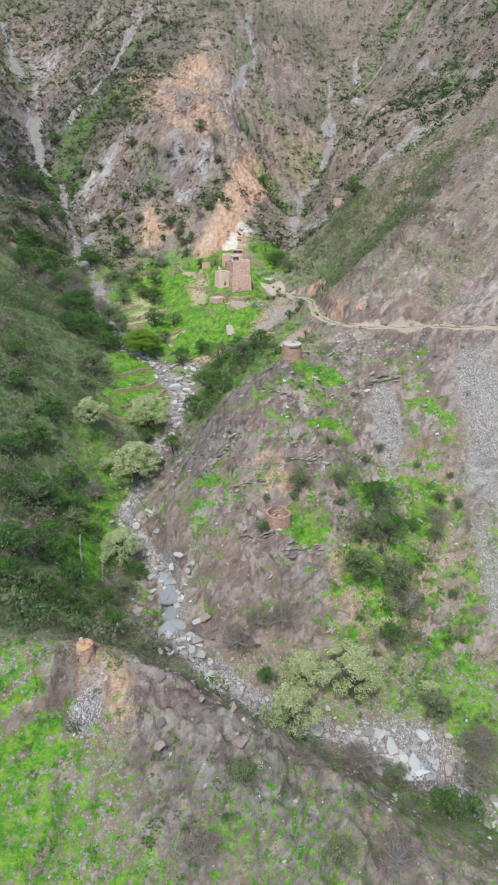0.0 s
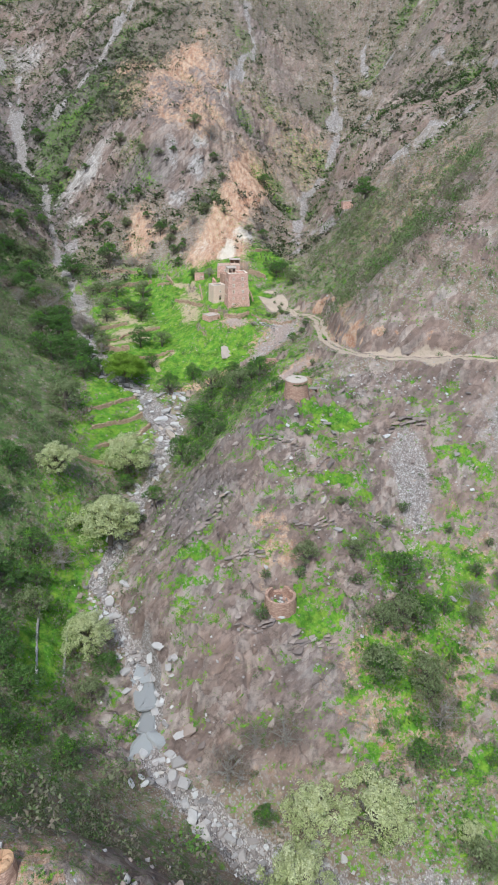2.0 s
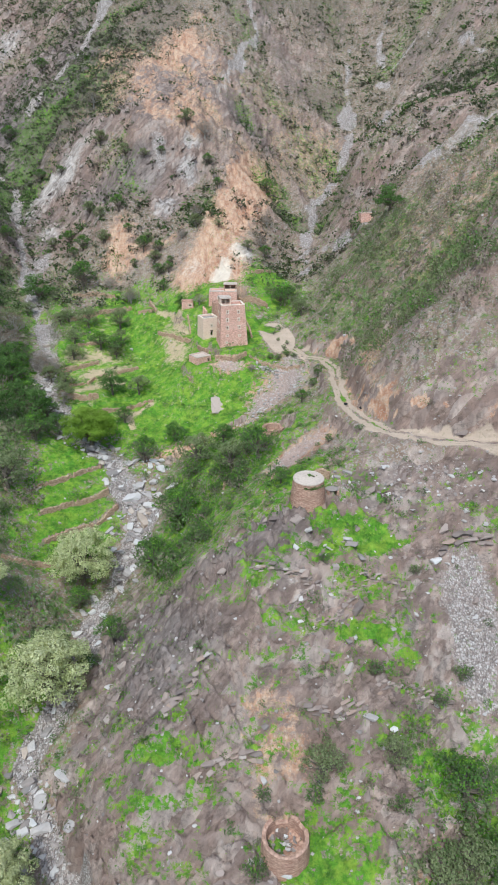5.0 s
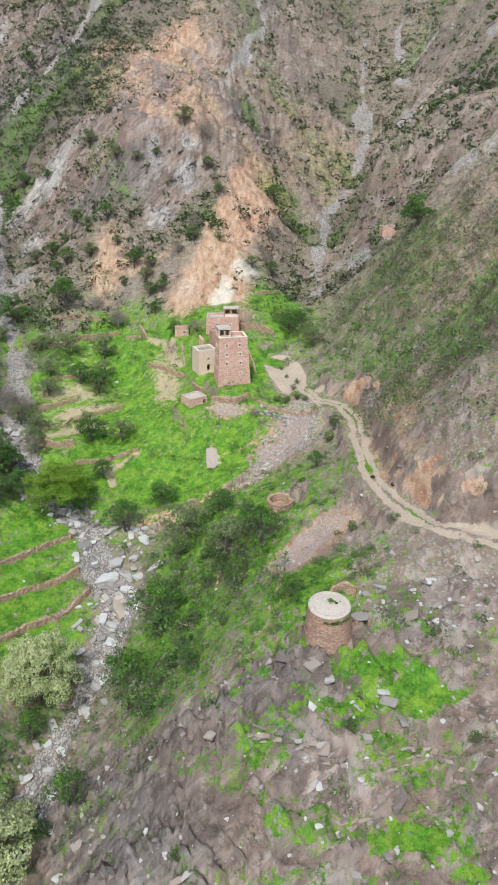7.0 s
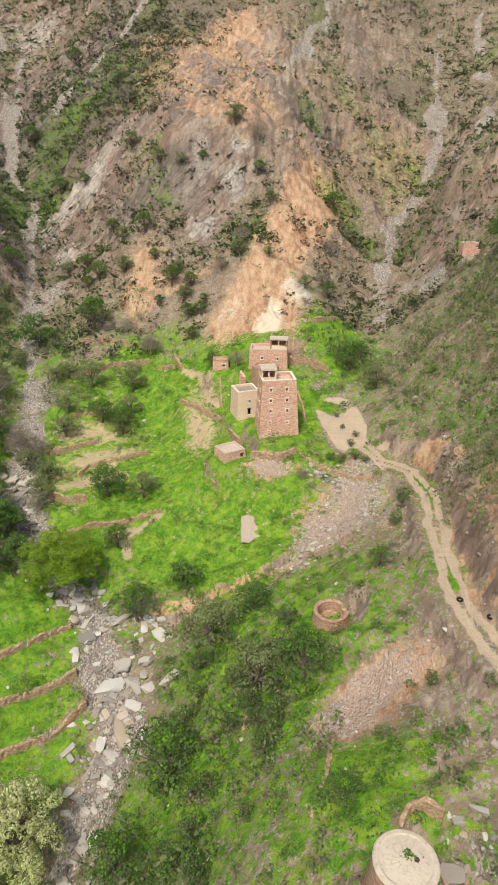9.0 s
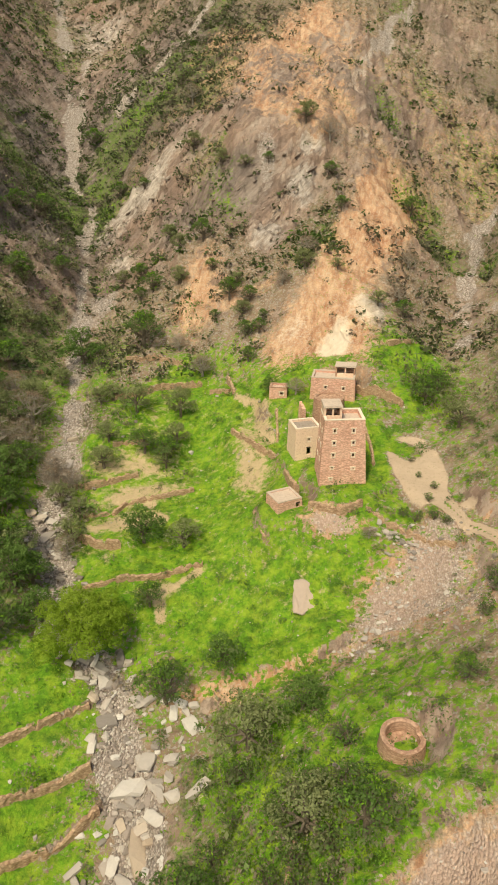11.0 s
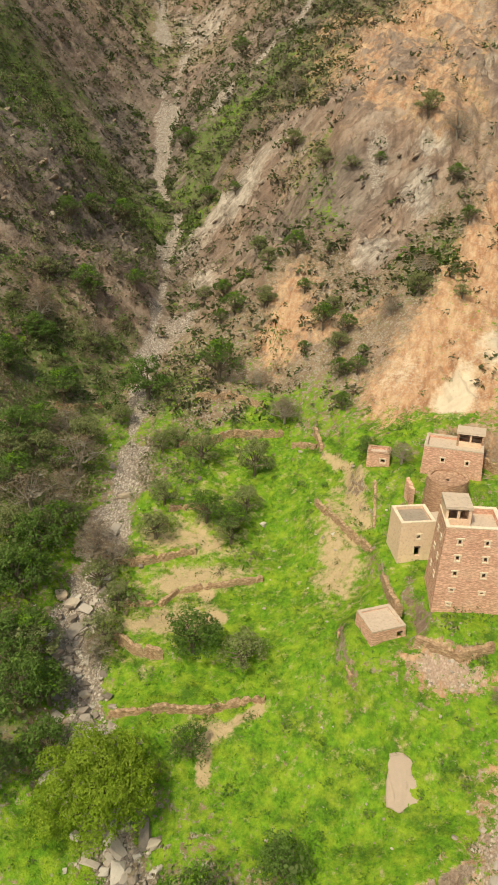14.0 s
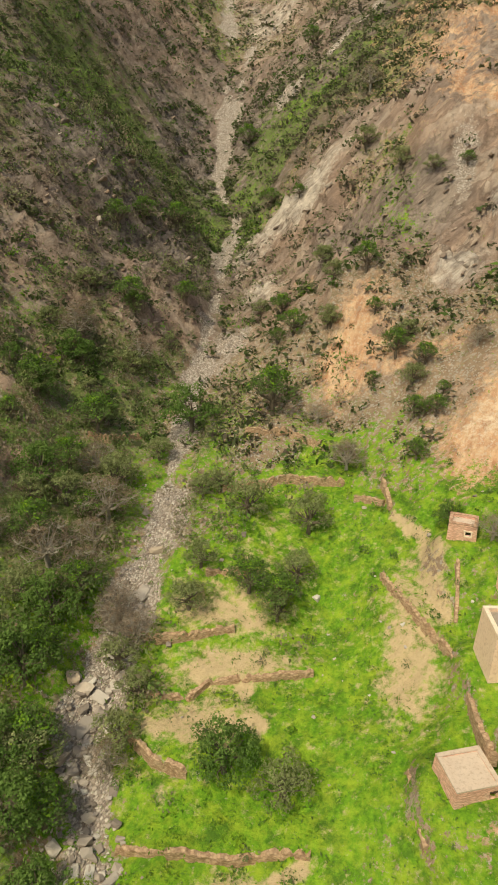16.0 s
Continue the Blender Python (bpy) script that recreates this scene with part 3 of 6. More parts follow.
LZ = LZ + FORE * np.clip(ROCK, 0, 1) * 3.2 * fbm(WARP_X, WARP_Y, 6, 4, 221, ridged=True)
SCAR = np.maximum(patch(-5, 380, 12, 30, -14), patch(-14, 348, 16, 14))
LZ = LZ + SCAR * (2.0 * fbm(WARP_X + 0.5 * WARP_Y, WARP_Y * 0.6, 5.0, 5, 181, ridged=True) - 0.6)
LZ = LZ + 0.22 * (1 - SAND) * fbm(LX, LY, 1.9, 2, 71)

# where scrub stands thick
DENSE = cover(0.30, [(-50, 112, 34, 24, 0, 1.35), (-5, 100, 40, 10, -15, 0.9), (-78, 190, 44, 100, 0, 1.25), (-98, 290, 34, 60, 0, 1.5), (-112, 350, 28, 30, 0, 1.2), (-150, 440, 56, 80, 0, 1.35), (-90, 500, 34, 50, 0, 1.0), (-104, 457, 18, 8, 20, 0.0), (-60, 430, 50, 40, 0, 0.6), (-10, 440, 40, 60, 0, 0.52), (62, 285, 40, 60, 0, 0.95), (90, 400, 60, 90, 0, 0.5),
                     (42, 300, 16, 40, 0, 1.15), (4, 228, 16, 28, 0, 0.9), (-12, 226, 12, 30, 0, 1.6), (4, 214, 12, 14, 0, 1.2), (58, 240, 22, 24, 0, 0.75), (10, 172, 34, 30, 0, 0.26), (30, 140, 16, 18, 0, 0.7), (55, 110, 26, 30, 0, 0.8), (14, 66, 36, 16, -12, 0.75), (-8, 79, 12, 5, -15, 0.1), (-40, 62, 26, 24, 0, 0.25), (-28, 50, 12, 8, 0, 0.5), (20, 252, 8, 18, 0, 0.3),
                     (-35, 312, 34, 40, 0, 0.17), (-10, 275, 20, 14, 0, 0.2), (-46, 235, 14, 22, 0, 0.05), (-28, 130, 12, 16, 0, 0.7), (-12, 365, 16, 30, 0, 0.2), (16, 325, 12, 22, 0, 0.6), (70, 230, 30, 14, 0, 0.45)])
spur_dense = cover(0.07, [(34, 141, 14, 14, 0, 0.75), (50, 150, 14, 24, 0, 0.3), (-26, 165, 5, 20, 0, 0.3), (2, 132, 14, 6, 0, 0.45), (20, 165, 18, 16, 0, 0.14)]) * (1 + LEDGES)
DENSE = (DENSE + SPUR * (spur_dense - DENSE)) * (1 - 0.9 * CUT) * (1 - 0.9 * RUBBLE)
DENSE = (DENSE - 0.85 * HIGH * (RIDGE - 0.08)) * (1 - 0.9 * SCREE) * (1 - SAND) * (1 - PALE) * (1 - bed)


# ---- materials ----
class Nodes:
    """A node material with short ways to wire it."""

    def __init__(self, name, rough=0.9):
        self.m = bpy.data.materials.new(name)
        self.m.use_nodes = True
        self.t = self.m.node_tree
        self.out = self.t.nodes["Principled BSDF"]
        self.out.inputs["Roughness"].default_value = rough
        self.out.inputs["Specular IOR Level"].default_value = 0.15

    def put(self, kind):
        return self.t.nodes.new("ShaderNode" + kind)

    def link(self, a, b):
        self.t.links.new(a, b)

    def feed(self, socket, value):
        if isinstance(value, (int, float)):
            socket.default_value = value
        elif isinstance(value, tuple):
            socket.default_value = (*value, 1.0) if len(value) == 3 and socket.type == "RGBA" else value
        else:
            self.link(value, socket)

    def place(self, scale=(1, 1, 1), turn=(0, 0, 0), local=False):
        src = self.put("TexCoord").outputs["Object"] if local else self.put("NewGeometry").outputs["Position"]
        n = self.put("Mapping")
        n.inputs["Scale"].default_value, n.inputs["Rotation"].default_value = scale, [radians(a) for a in turn]
        self.link(src, n.inputs["Vector"])
        return n.outputs["Vector"]

    def bedded(self, scale):
        """Places along the rock's bedding: x runs up the dip, z across the beds."""
        turned = self.put("Mapping")
        turned.inputs["Rotation"].default_value = (0, 0, radians(-15))
        self.link(self.put("NewGeometry").outputs["Position"], turned.inputs["Vector"])
        tipped = self.put("Mapping")
        tipped.inputs["Rotation"].default_value = (0, radians(45), 0)
        self.link(turned.outputs["Vector"], tipped.inputs["Vector"])
        n = self.put("Mapping")
        n.inputs["Scale"].default_value = scale
        self.link(tipped.outputs["Vector"], n.inputs["Vector"])
        return n.outputs["Vector"]

    def noise(self, where, scale, detail=4.0, rough=0.55):
        n = self.put("TexNoise")
        self.link(where, n.inputs["Vector"])
        for key, value in (("Scale", scale), ("Detail", detail), ("Roughness", rough)):
            n.inputs[key].default_value = value
        return n.outputs["Fac"]

    def cells(self, where, scale, feature="F1"):
        n = self.put("TexVoronoi")
        n.feature = feature
        self.link(where, n.inputs["Vector"])
        n.inputs["Scale"].default_value = scale
        return n

    def calc(self, op, a, b=0.0, c=0.0, clamp=False):
        n = self.put("Math")
        n.operation, n.use_clamp = op, clamp
        for s, v in zip(n.inputs, (a, b, c)):
            self.feed(s, v)
        return n.outputs[0]

    def mix(self, fac, a, b, blend="MIX"):
        n = self.put("Mix")
        n.data_type, n.blend_type = "RGBA", blend
        for s, v in ((n.inputs["Factor"], fac), (n.inputs[6], a), (n.inputs[7], b)):
            self.feed(s, v)
        return n.outputs[2]

    def ramp(self, fac, stops):
        n = self.put("ValToRGB")
        self.link(fac, n.inputs[0])
        e = n.color_ramp.elements
        while len(e) < len(stops):
            e.new(0.5)
        for k, (at, rgb) in zip(e, stops):
            k.position, k.color = at, (*rgb, 1.0)
        return n.outputs[0]

    def attr(self, name):
        n = self.put("Attribute")
        n.attribute_name = name
        s = self.put("SeparateColor")
        self.link(n.outputs["Color"], s.inputs[0])
        return s.outputs

    def edge(self, value, grain, amount=0.8, sharp=4.0):
        """A share between two covers: value, with a ragged border."""
        v = self.calc("MULTIPLY_ADD", self.calc("SUBTRACT", grain, 0.5), amount, value)
        return self.calc("MULTIPLY_ADD", self.calc("SUBTRACT", v, 0.5), sharp, 0.5, clamp=True)

    def done(self, colour, height=None, strength=0.5, distance=0.1):
        self.feed(self.out.inputs["Base Color"], colour)
        if height is not None:
            b = self.put("Bump")
            b.inputs["Strength"].default_value, b.inputs["Distance"].default_value = strength, distance
            self.link(height, b.inputs["Height"])
            self.link(b.outputs[0], self.out.inputs["Normal"])
        return self.m


def land_material():
    n = Nodes("valley_ground", 0.95)
    w = n.place()
    grass, rock, scree = n.attr("cover_a")[:3]
    orange, sand, pale = n.attr("cover_b")[:3]
    dry, leafy, slate_and_shade = n.attr("cover_c")[:3]
    slab, upland, _ = n.attr("cover_d")[:3]
    wide, mid, fine, grit = n.noise(w, 0.06, 4), n.noise(w, 0.32, 5, 0.62), n.noise(w, 1.5, 4, 0.65), n.noise(w, 5.5, 3, 0.6)
    beds = n.noise(n.bedded((0.12, 0.55, 0.60)), 1.0, 8, 0.68)
    stones = n.cells(n.place((1.0, 0.62, 1.0), (0, 0, 30)), 3.4)
    stone_tone = n.put("SeparateColor")
    n.link(stones.outputs["Color"], stone_tone.inputs[0])
    small = n.cells(w, 2.9)
    small_tone = n.put("SeparateColor")
    n.link(small.outputs["Color"], small_tone.inputs[0])
    # stony earth, browner or greyer from place to place
    earth = n.mix(n.ramp(mid, [(0.3, (0, 0, 0)), (0.7, (1, 1, 1))]), (0.20, 0.135, 0.095), (0.36, 0.265, 0.195))
    earth = n.mix(n.calc("MULTIPLY", n.calc("GREATER_THAN", small_tone.outputs[0], 0.74), 0.75), earth, (0.38, 0.345, 0.31))
    # dark soil where slate lies; on the west mountain, cloud shade put into the earth colour
    earth = n.mix(n.calc("MULTIPLY", slate_and_shade, 0.9, clamp=True), earth, n.mix(mid, (0.08, 0.064, 0.052), (0.17, 0.135, 0.11)))
    # thin scrub and dry herbs over the earth
    herb = n.mix(fine, (0.09, 0.145, 0.04), (0.215, 0.26, 0.095))
    colour = n.mix(n.edge(n.calc("MULTIPLY_ADD", leafy, 0.42, 0.12), n.noise(w, 0.45, 7, 0.75), 2.2, 3.5), earth, herb)
    # low thorn cushions and dry grass, speckled over the mountainsides
    tuft = n.ramp(n.noise(w, 0.75, 6, 0.8), [(0.50, (0, 0, 0)), (0.60, (1, 1, 1))])
    colour = n.mix(n.calc("MULTIPLY", n.calc("MULTIPLY", tuft, upland), 0.75), colour, n.mix(mid, (0.06, 0.075, 0.03), (0.14, 0.135, 0.065)))
    # red and orange clay
    clay = n.mix(n.ramp(mid, [(0.35, (0, 0, 0)), (0.65, (1, 1, 1))]), (0.42, 0.20, 0.115), (0.64, 0.39, 0.245))
    clay = n.mix(n.calc("MULTIPLY", n.ramp(fine, [(0.42, (1, 1, 1)), (0.6, (0, 0, 0))]), 0.3), clay, (0.33, 0.19, 0.125))
    clay = n.mix(n.calc("MULTIPLY", n.calc("GREATER_THAN", small_tone.outputs[1], 0.78), 0.5), clay, (0.56, 0.46, 0.38))
    rills = n.noise(n.place((0.6, 0.2, 0.2), (0, 0, 8)), 1.0, 6, 0.68)
    clay = n.mix(n.ramp(rills, [(0.46, (0, 0, 0)), (0.66, (0.7, 0.7, 0.7))]), clay, (0.70, 0.51, 0.35))
    clay = n.mix(n.ramp(rills, [(0.34, (0.6, 0.6, 0.6)), (0.46, (0, 0, 0))]), clay, (0.32, 0.18, 0.115))
    colour = n.mix(n.edge(orange, n.noise(w, 0.5, 8, 0.8), 1.7, 3.0), colour, clay)
    # bedded rock
    stone = n.ramp(beds, [(0.26, (0.12, 0.085, 0.072)), (0.40, (0.26, 0.182, 0.145)), (0.52, (0.385, 0.275, 0.22)), (0.62, (0.49, 0.365, 0.295)), (0.76, (0.60, 0.49, 0.415))])
    slab_place = n.bedded((0.17, 0.42, 0.50))
    wobble = n.put("TexNoise")
    wobble.inputs["Scale"].default_value = 0.35
    n.link(w, wobble.inputs["Vector"])
    warped = n.put("VectorMath")
    warped.operation = "MULTIPLY_ADD"
    warped.inputs[1].default_value = (0.5, 0.5, 0.5)
    n.link(wobble.outputs["Color"], warped.inputs[0]), n.link(slab_place, warped.inputs[2])
    slabs = n.cells(warped.outputs[0], 1.0)
    slab_tone = n.put("SeparateColor")
    n.link(slabs.outputs["Color"], slab_tone.inputs[0])
    stone = n.mix(n.calc("MULTIPLY", n.ramp(slab_tone.outputs[0], [(0.3, (1, 1, 1)), (0.5, (0, 0, 0))]), 0.55), stone, (0.165, 0.118, 0.10))
    stone = n.mix(n.calc("MULTIPLY", n.calc("GREATER_THAN", slab_tone.outputs[1], 0.72), 0.45), stone, (0.58, 0.49, 0.42))
    stone = n.mix(n.calc("MULTIPLY", n.ramp(slab, [(0.25, (1, 1, 1)), (0.5, (0, 0, 0))]), 0.55), stone, (0.20, 0.138, 0.115))
    stone = n.mix(n.calc("MULTIPLY", n.ramp(slab, [(0.62, (0, 0, 0)), (0.8, (1, 1, 1))]), 0.6), stone, (0.53, 0.425, 0.355))
    stone = n.mix(n.calc("MULTIPLY", n.ramp(wide, [(0.38, (1, 1, 1)), (0.6, (0, 0, 0))]), 0.5), stone, (0.36, 0.235, 0.175))
    seams = n.noise(n.place((0.35, 0.5, 1.0), (34, 28, 40)), 0.9, 5, 0.6)
    joints = n.noise(n.place((1.0, 0.45, 0.35), (-20, 12, -30)), 0.8, 4, 0.6)
    crevice = n.calc("MAXIMUM", n.ramp(n.calc("ABSOLUTE", n.calc("SUBTRACT", seams, 0.5)), [(0.0, (1, 1, 1)), (0.03, (0, 0, 0))]),
                     n.ramp(n.calc("ABSOLUTE", n.calc("SUBTRACT", joints, 0.5)), [(0.0, (0.8, 0.8, 0.8)), (0.022, (0, 0, 0))]))
    crevice = n.calc("MULTIPLY", crevice, n.ramp(mid, [(0.42, (0, 0, 0)), (0.56, (1, 1, 1))]))
    stone = n.mix(n.calc("MULTIPLY", n.ramp(joints, [(0.35, (1, 1, 1)), (0.5, (0, 0, 0))]), 0.5), stone, (0.20, 0.145, 0.122))
    stone = n.mix(n.calc("MULTIPLY", slate_and_shade, 0.8, clamp=True), stone, n.mix(n.ramp(beds, [(0.35, (0, 0, 0)), (0.65, (1, 1, 1))]), (0.085, 0.07, 0.068), (0.30, 0.25, 0.228)))
    stone = n.mix(n.calc("MULTIPLY", crevice, 0.35), stone, (0.06, 0.055, 0.045))
    colour = n.mix(n.edge(rock, n.noise(w, 0.35, 7, 0.72), 1.5, 6.0), colour, stone)
    # loose stones
    rubble = n.ramp(stone_tone.outputs[0], [(0.0, (0.28, 0.215, 0.185)), (0.35, (0.42, 0.345, 0.305)), (0.7, (0.51, 0.43, 0.385)), (1.0, (0.66, 0.59, 0.54))])
    rubble = n.mix(n.calc("MULTIPLY", n.ramp(stones.outputs["Distance"], [(0.42, (0, 0, 0)), (0.7, (1, 1, 1))]), 0.55), rubble, (0.15, 0.125, 0.105))
    rubble = n.mix(n.calc("MULTIPLY", n.ramp(orange, [(0.45, (0, 0, 0)), (0.9, (1, 1, 1))]), 0.7), rubble, (0.58, 0.395, 0.315))
    colour = n.mix(n.edge(scree, n.noise(w, 0.7, 5, 0.7), 1.3, 4.0), colour, rubble)
    # grass
    turf = n.mix(n.ramp(fine, [(0.3, (0, 0, 0)), (0.7, (1, 1, 1))]), (0.065, 0.17, 0.016), (0.18, 0.36, 0.030))
    turf = n.mix(n.ramp(n.noise(w, 0.22, 5, 0.7), [(0.48, (0, 0, 0)), (0.62, (0.8, 0.8, 0.8))]), turf, (0.065, 0.135, 0.02))
    turf = n.mix(n.ramp(n.noise(w, 0.42, 7, 0.75), [(0.44, (0, 0, 0)), (0.72, (0.9, 0.9, 0.9))]), turf, (0.36, 0.455, 0.05))
    straw = n.mix(fine, (0.42, 0.315, 0.18), (0.62, 0.475, 0.31))
    turf = n.mix(n.edge(dry, n.noise(w, 0.6, 6, 0.75), 1.9, 3.0), turf, straw)
    colour = n.mix(n.edge(grass, n.noise(w, 0.9, 7, 0.8), 2.9, 6.5), colour, turf)
    # pale bare rock, then the sandy track and yard
    colour = n.mix(n.edge(pale, n.noise(w, 0.6, 8, 0.8), 2.2, 2.0), colour, n.mix(n.ramp(orange, [(0.35, (0, 0, 0)), (0.7, (1, 1, 1))]), n.mix(n.ramp(beds, [(0.36, (0, 0, 0)), (0.62, (1, 1, 1))]), (0.20, 0.16, 0.14), (0.60, 0.52, 0.465)), n.mix(beds, (0.58, 0.44, 0.34), (0.92, 0.80, 0.64))))
    track = n.mix(mid, (0.44, 0.325, 0.235), (0.66, 0.51, 0.39))
    track = n.mix(n.calc("MULTIPLY", n.ramp(fine, [(0.55, (0, 0, 0)), (0.7, (1, 1, 1))]), 0.4), track, (0.22, 0.21, 0.10))
    colour = n.mix(n.edge(sand, fine, 0.5, 5.0), colour, track)
    relief = n.calc("ADD", n.calc("MULTIPLY", beds, n.calc("MULTIPLY", rock, 1.6)), n.calc("ADD", n.calc("MULTIPLY", fine, 0.9), n.calc("MULTIPLY", grit, 0.45)))
    relief = n.calc("SUBTRACT", relief, n.calc("MULTIPLY", n.calc("MULTIPLY", crevice, rock), 0.5))
    relief = n.calc("SUBTRACT", relief, n.calc("MULTIPLY", stones.outputs["Distance"], n.calc("MULTIPLY", scree, 1.3)))
    relief = n.calc("ADD", relief, n.calc("MULTIPLY", rills, n.calc("MULTIPLY", orange, 2.2)))
    return n.done(colour, relief, 0.75, 0.45)


def masonry(name, dark, light, joint, course=0.24, wide=0.55):
    n = Nodes(name, 0.92)
    w = n.place()
    warp = n.put("VectorMath")
    warp.operation = "ADD"
    n.link(n.place((1 / wide, 1 / wide, 1 / course)), warp.inputs[0])
    blur = n.put("TexNoise")
    blur.inputs["Scale"].default_value = 0.35
    n.link(w, blur.inputs["Vector"])
    n.link(blur.outputs["Color"], warp.inputs[1])
    c = n.cells(warp.outputs[0], 1.0)
    tone = n.put("SeparateColor")
    n.link(c.outputs["Color"], tone.inputs[0])
    col = n.mix(tone.outputs[0], dark, light)
    big = n.noise(w, 0.5, 4, 0.6)
    col = n.mix(n.calc("MULTIPLY", n.ramp(big, [(0.45, (0, 0, 0)), (0.7, (1, 1, 1))]), 0.4), col, joint)
    gaps = n.ramp(c.outputs["Distance"], [(0.42, (0, 0, 0)), (0.66, (1, 1, 1))])
    col = n.mix(n.calc("MULTIPLY", gaps, 0.4), col, tuple(0.55 * v for v in dark))
    h = n.calc("ADD", n.calc("MULTIPLY", c.outputs["Distance"], -1.0), n.calc("MULTIPLY", n.noise(w, 7, 3), 0.4))
    return n.done(col, h, 0.6, 0.09)


def plaster(name, a, b, stain):
    n = Nodes(name, 0.93)
    w = n.place()
    col = n.mix(n.noise(w, 0.9, 5, 0.65), a, b)
    col = n.mix(n.calc("MULTIPLY", n.ramp(n.noise(w, 2.6, 4, 0.7), [(0.5, (0, 0, 0)), (0.68, (1, 1, 1))]), 0.6), col, stain)
    return n.done(col, n.noise(w, 6, 4, 0.6), 0.6, 0.05)


def leaves(name, colours, spread=0.24):
    """Foliage whose colour goes with a tone, each plant's own or rising up a crown, and differs from leaf to leaf."""
    n = Nodes(name, 0.75)
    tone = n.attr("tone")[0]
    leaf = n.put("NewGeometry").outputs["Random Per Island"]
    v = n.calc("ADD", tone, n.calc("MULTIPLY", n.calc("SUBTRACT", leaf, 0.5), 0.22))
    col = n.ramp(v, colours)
    val = n.calc("MULTIPLY_ADD", leaf, 2 * spread, 1.0 - spread)
    scale = n.put("VectorMath")
    scale.operation = "SCALE"
    n.link(col, scale.inputs[0])
    n.link(val, scale.inputs["Scale"])
    m = n.done(scale.outputs[0])
    glow = n.put("BsdfTranslucent")
    n.link(scale.outputs[0], glow.inputs["Color"])
    both = n.put("MixShader")
    both.inputs[0].default_value = 0.42
    n.link(n.out.outputs[0], both.inputs[1])
    n.link(glow.outputs[0], both.inputs[2])
    n.link(both.outputs[0], n.t.nodes["Material Output"].inputs["Surface"])
    return m


def bark(name, a, b):
    n = Nodes(name, 0.9)
    w = n.place((1, 1, 0.25))
    return n.done(n.mix(n.noise(w, 5, 4, 0.7), a, b), n.noise(w, 12, 4), 0.7, 0.06)


def stone_material(name, stops):
    n = Nodes(name, 0.88)
    info = n.put("ObjectInfo").outputs["Random"]
    isle = n.put("NewGeometry").outputs["Random Per Island"]
    w = n.place()
    t = n.calc("FRACT", n.calc("ADD", info, isle))
    col = n.ramp(t, stops)
    col = n.mix(n.calc("MULTIPLY", n.noise(w, 1.6, 5, 0.7), 0.5), col, (0.30, 0.26, 0.225))
    return n.done(col, n.noise(n.place((0.6, 0.9, 2.2), (20, 25, 0)), 2.2, 5, 0.7), 0.7, 0.12)


GROUND = land_material()
TOWER_STONE = masonry("red_brown_masonry", (0.60, 0.33, 0.25), (0.88, 0.54, 0.43), (0.90, 0.66, 0.54), 0.13, 0.5)
CAIRN_STONE = masonry("brown_dry_stone", (0.38, 0.215, 0.15), (0.58, 0.375, 0.275), (0.54, 0.38, 0.28), 0.17, 0.5)
GREY_STONE = masonry("grey_dry_stone", (0.27, 0.235, 0.21), (0.50, 0.455, 0.415), (0.36, 0.32, 0.26), 0.25, 0.45)
WALL_STONE = masonry("terrace_dry_stone", (0.34, 0.21, 0.135), (0.56, 0.39, 0.27), (0.46, 0.36, 0.22), 0.2, 0.4)
ROOF_CLAY = plaster("roof_clay", (0.52, 0.405, 0.335), (0.68, 0.56, 0.475), (0.38, 0.285, 0.225))
PALE_CLAY = plaster("pale_plaster", (0.78, 0.55, 0.42), (0.90, 0.70, 0.56), (0.56, 0.36, 0.26))
LIME = plaster("lime_plaster", (0.78, 0.62, 0.50), (0.90, 0.78, 0.66), (0.60, 0.44, 0.34))
CAP_CLAY = plaster("cap_plaster", (0.52, 0.41, 0.33), (0.68, 0.565, 0.475), (0.36, 0.28, 0.22))
GREY_ROOF = plaster("grey_roof_clay", (0.30, 0.25, 0.215), (0.42, 0.35, 0.30), (0.20, 0.155, 0.12))
# Old timber; also the dark colour put in for shade in two small holes.
WOOD_AND_HOLE_SHADE = bark("timber_and_hole_shade", (0.05, 0.035, 0.025), (0.12, 0.085, 0.06))
BARK = bark("tree_bark", (0.10, 0.08, 0.06), (0.22, 0.18, 0.14))
PALE_BARK = bark("pale_branches", (0.27, 0.235, 0.20), (0.42, 0.38, 0.33))
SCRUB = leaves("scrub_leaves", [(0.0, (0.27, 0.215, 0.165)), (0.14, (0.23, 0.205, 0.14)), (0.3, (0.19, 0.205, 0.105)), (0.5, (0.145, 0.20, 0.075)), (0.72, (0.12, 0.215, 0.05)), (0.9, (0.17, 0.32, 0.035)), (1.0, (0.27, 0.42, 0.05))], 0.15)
# Darker copy of the scrub colours: the mountain's shade put into its leaves.
SHADED_SCRUB = leaves("shaded_scrub_leaves", [(0.0, (0.15, 0.12, 0.095)), (0.25, (0.125, 0.125, 0.075)), (0.5, (0.085, 0.115, 0.045)), (0.75, (0.08, 0.14, 0.035)), (1.0, (0.15, 0.25, 0.04))], 0.15)
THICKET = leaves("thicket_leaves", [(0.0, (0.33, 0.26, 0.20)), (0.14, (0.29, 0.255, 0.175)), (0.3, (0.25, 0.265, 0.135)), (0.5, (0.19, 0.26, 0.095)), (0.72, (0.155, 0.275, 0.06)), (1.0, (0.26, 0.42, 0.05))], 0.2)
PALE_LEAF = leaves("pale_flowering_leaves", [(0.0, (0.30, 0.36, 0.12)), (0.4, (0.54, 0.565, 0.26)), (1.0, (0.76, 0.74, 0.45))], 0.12)
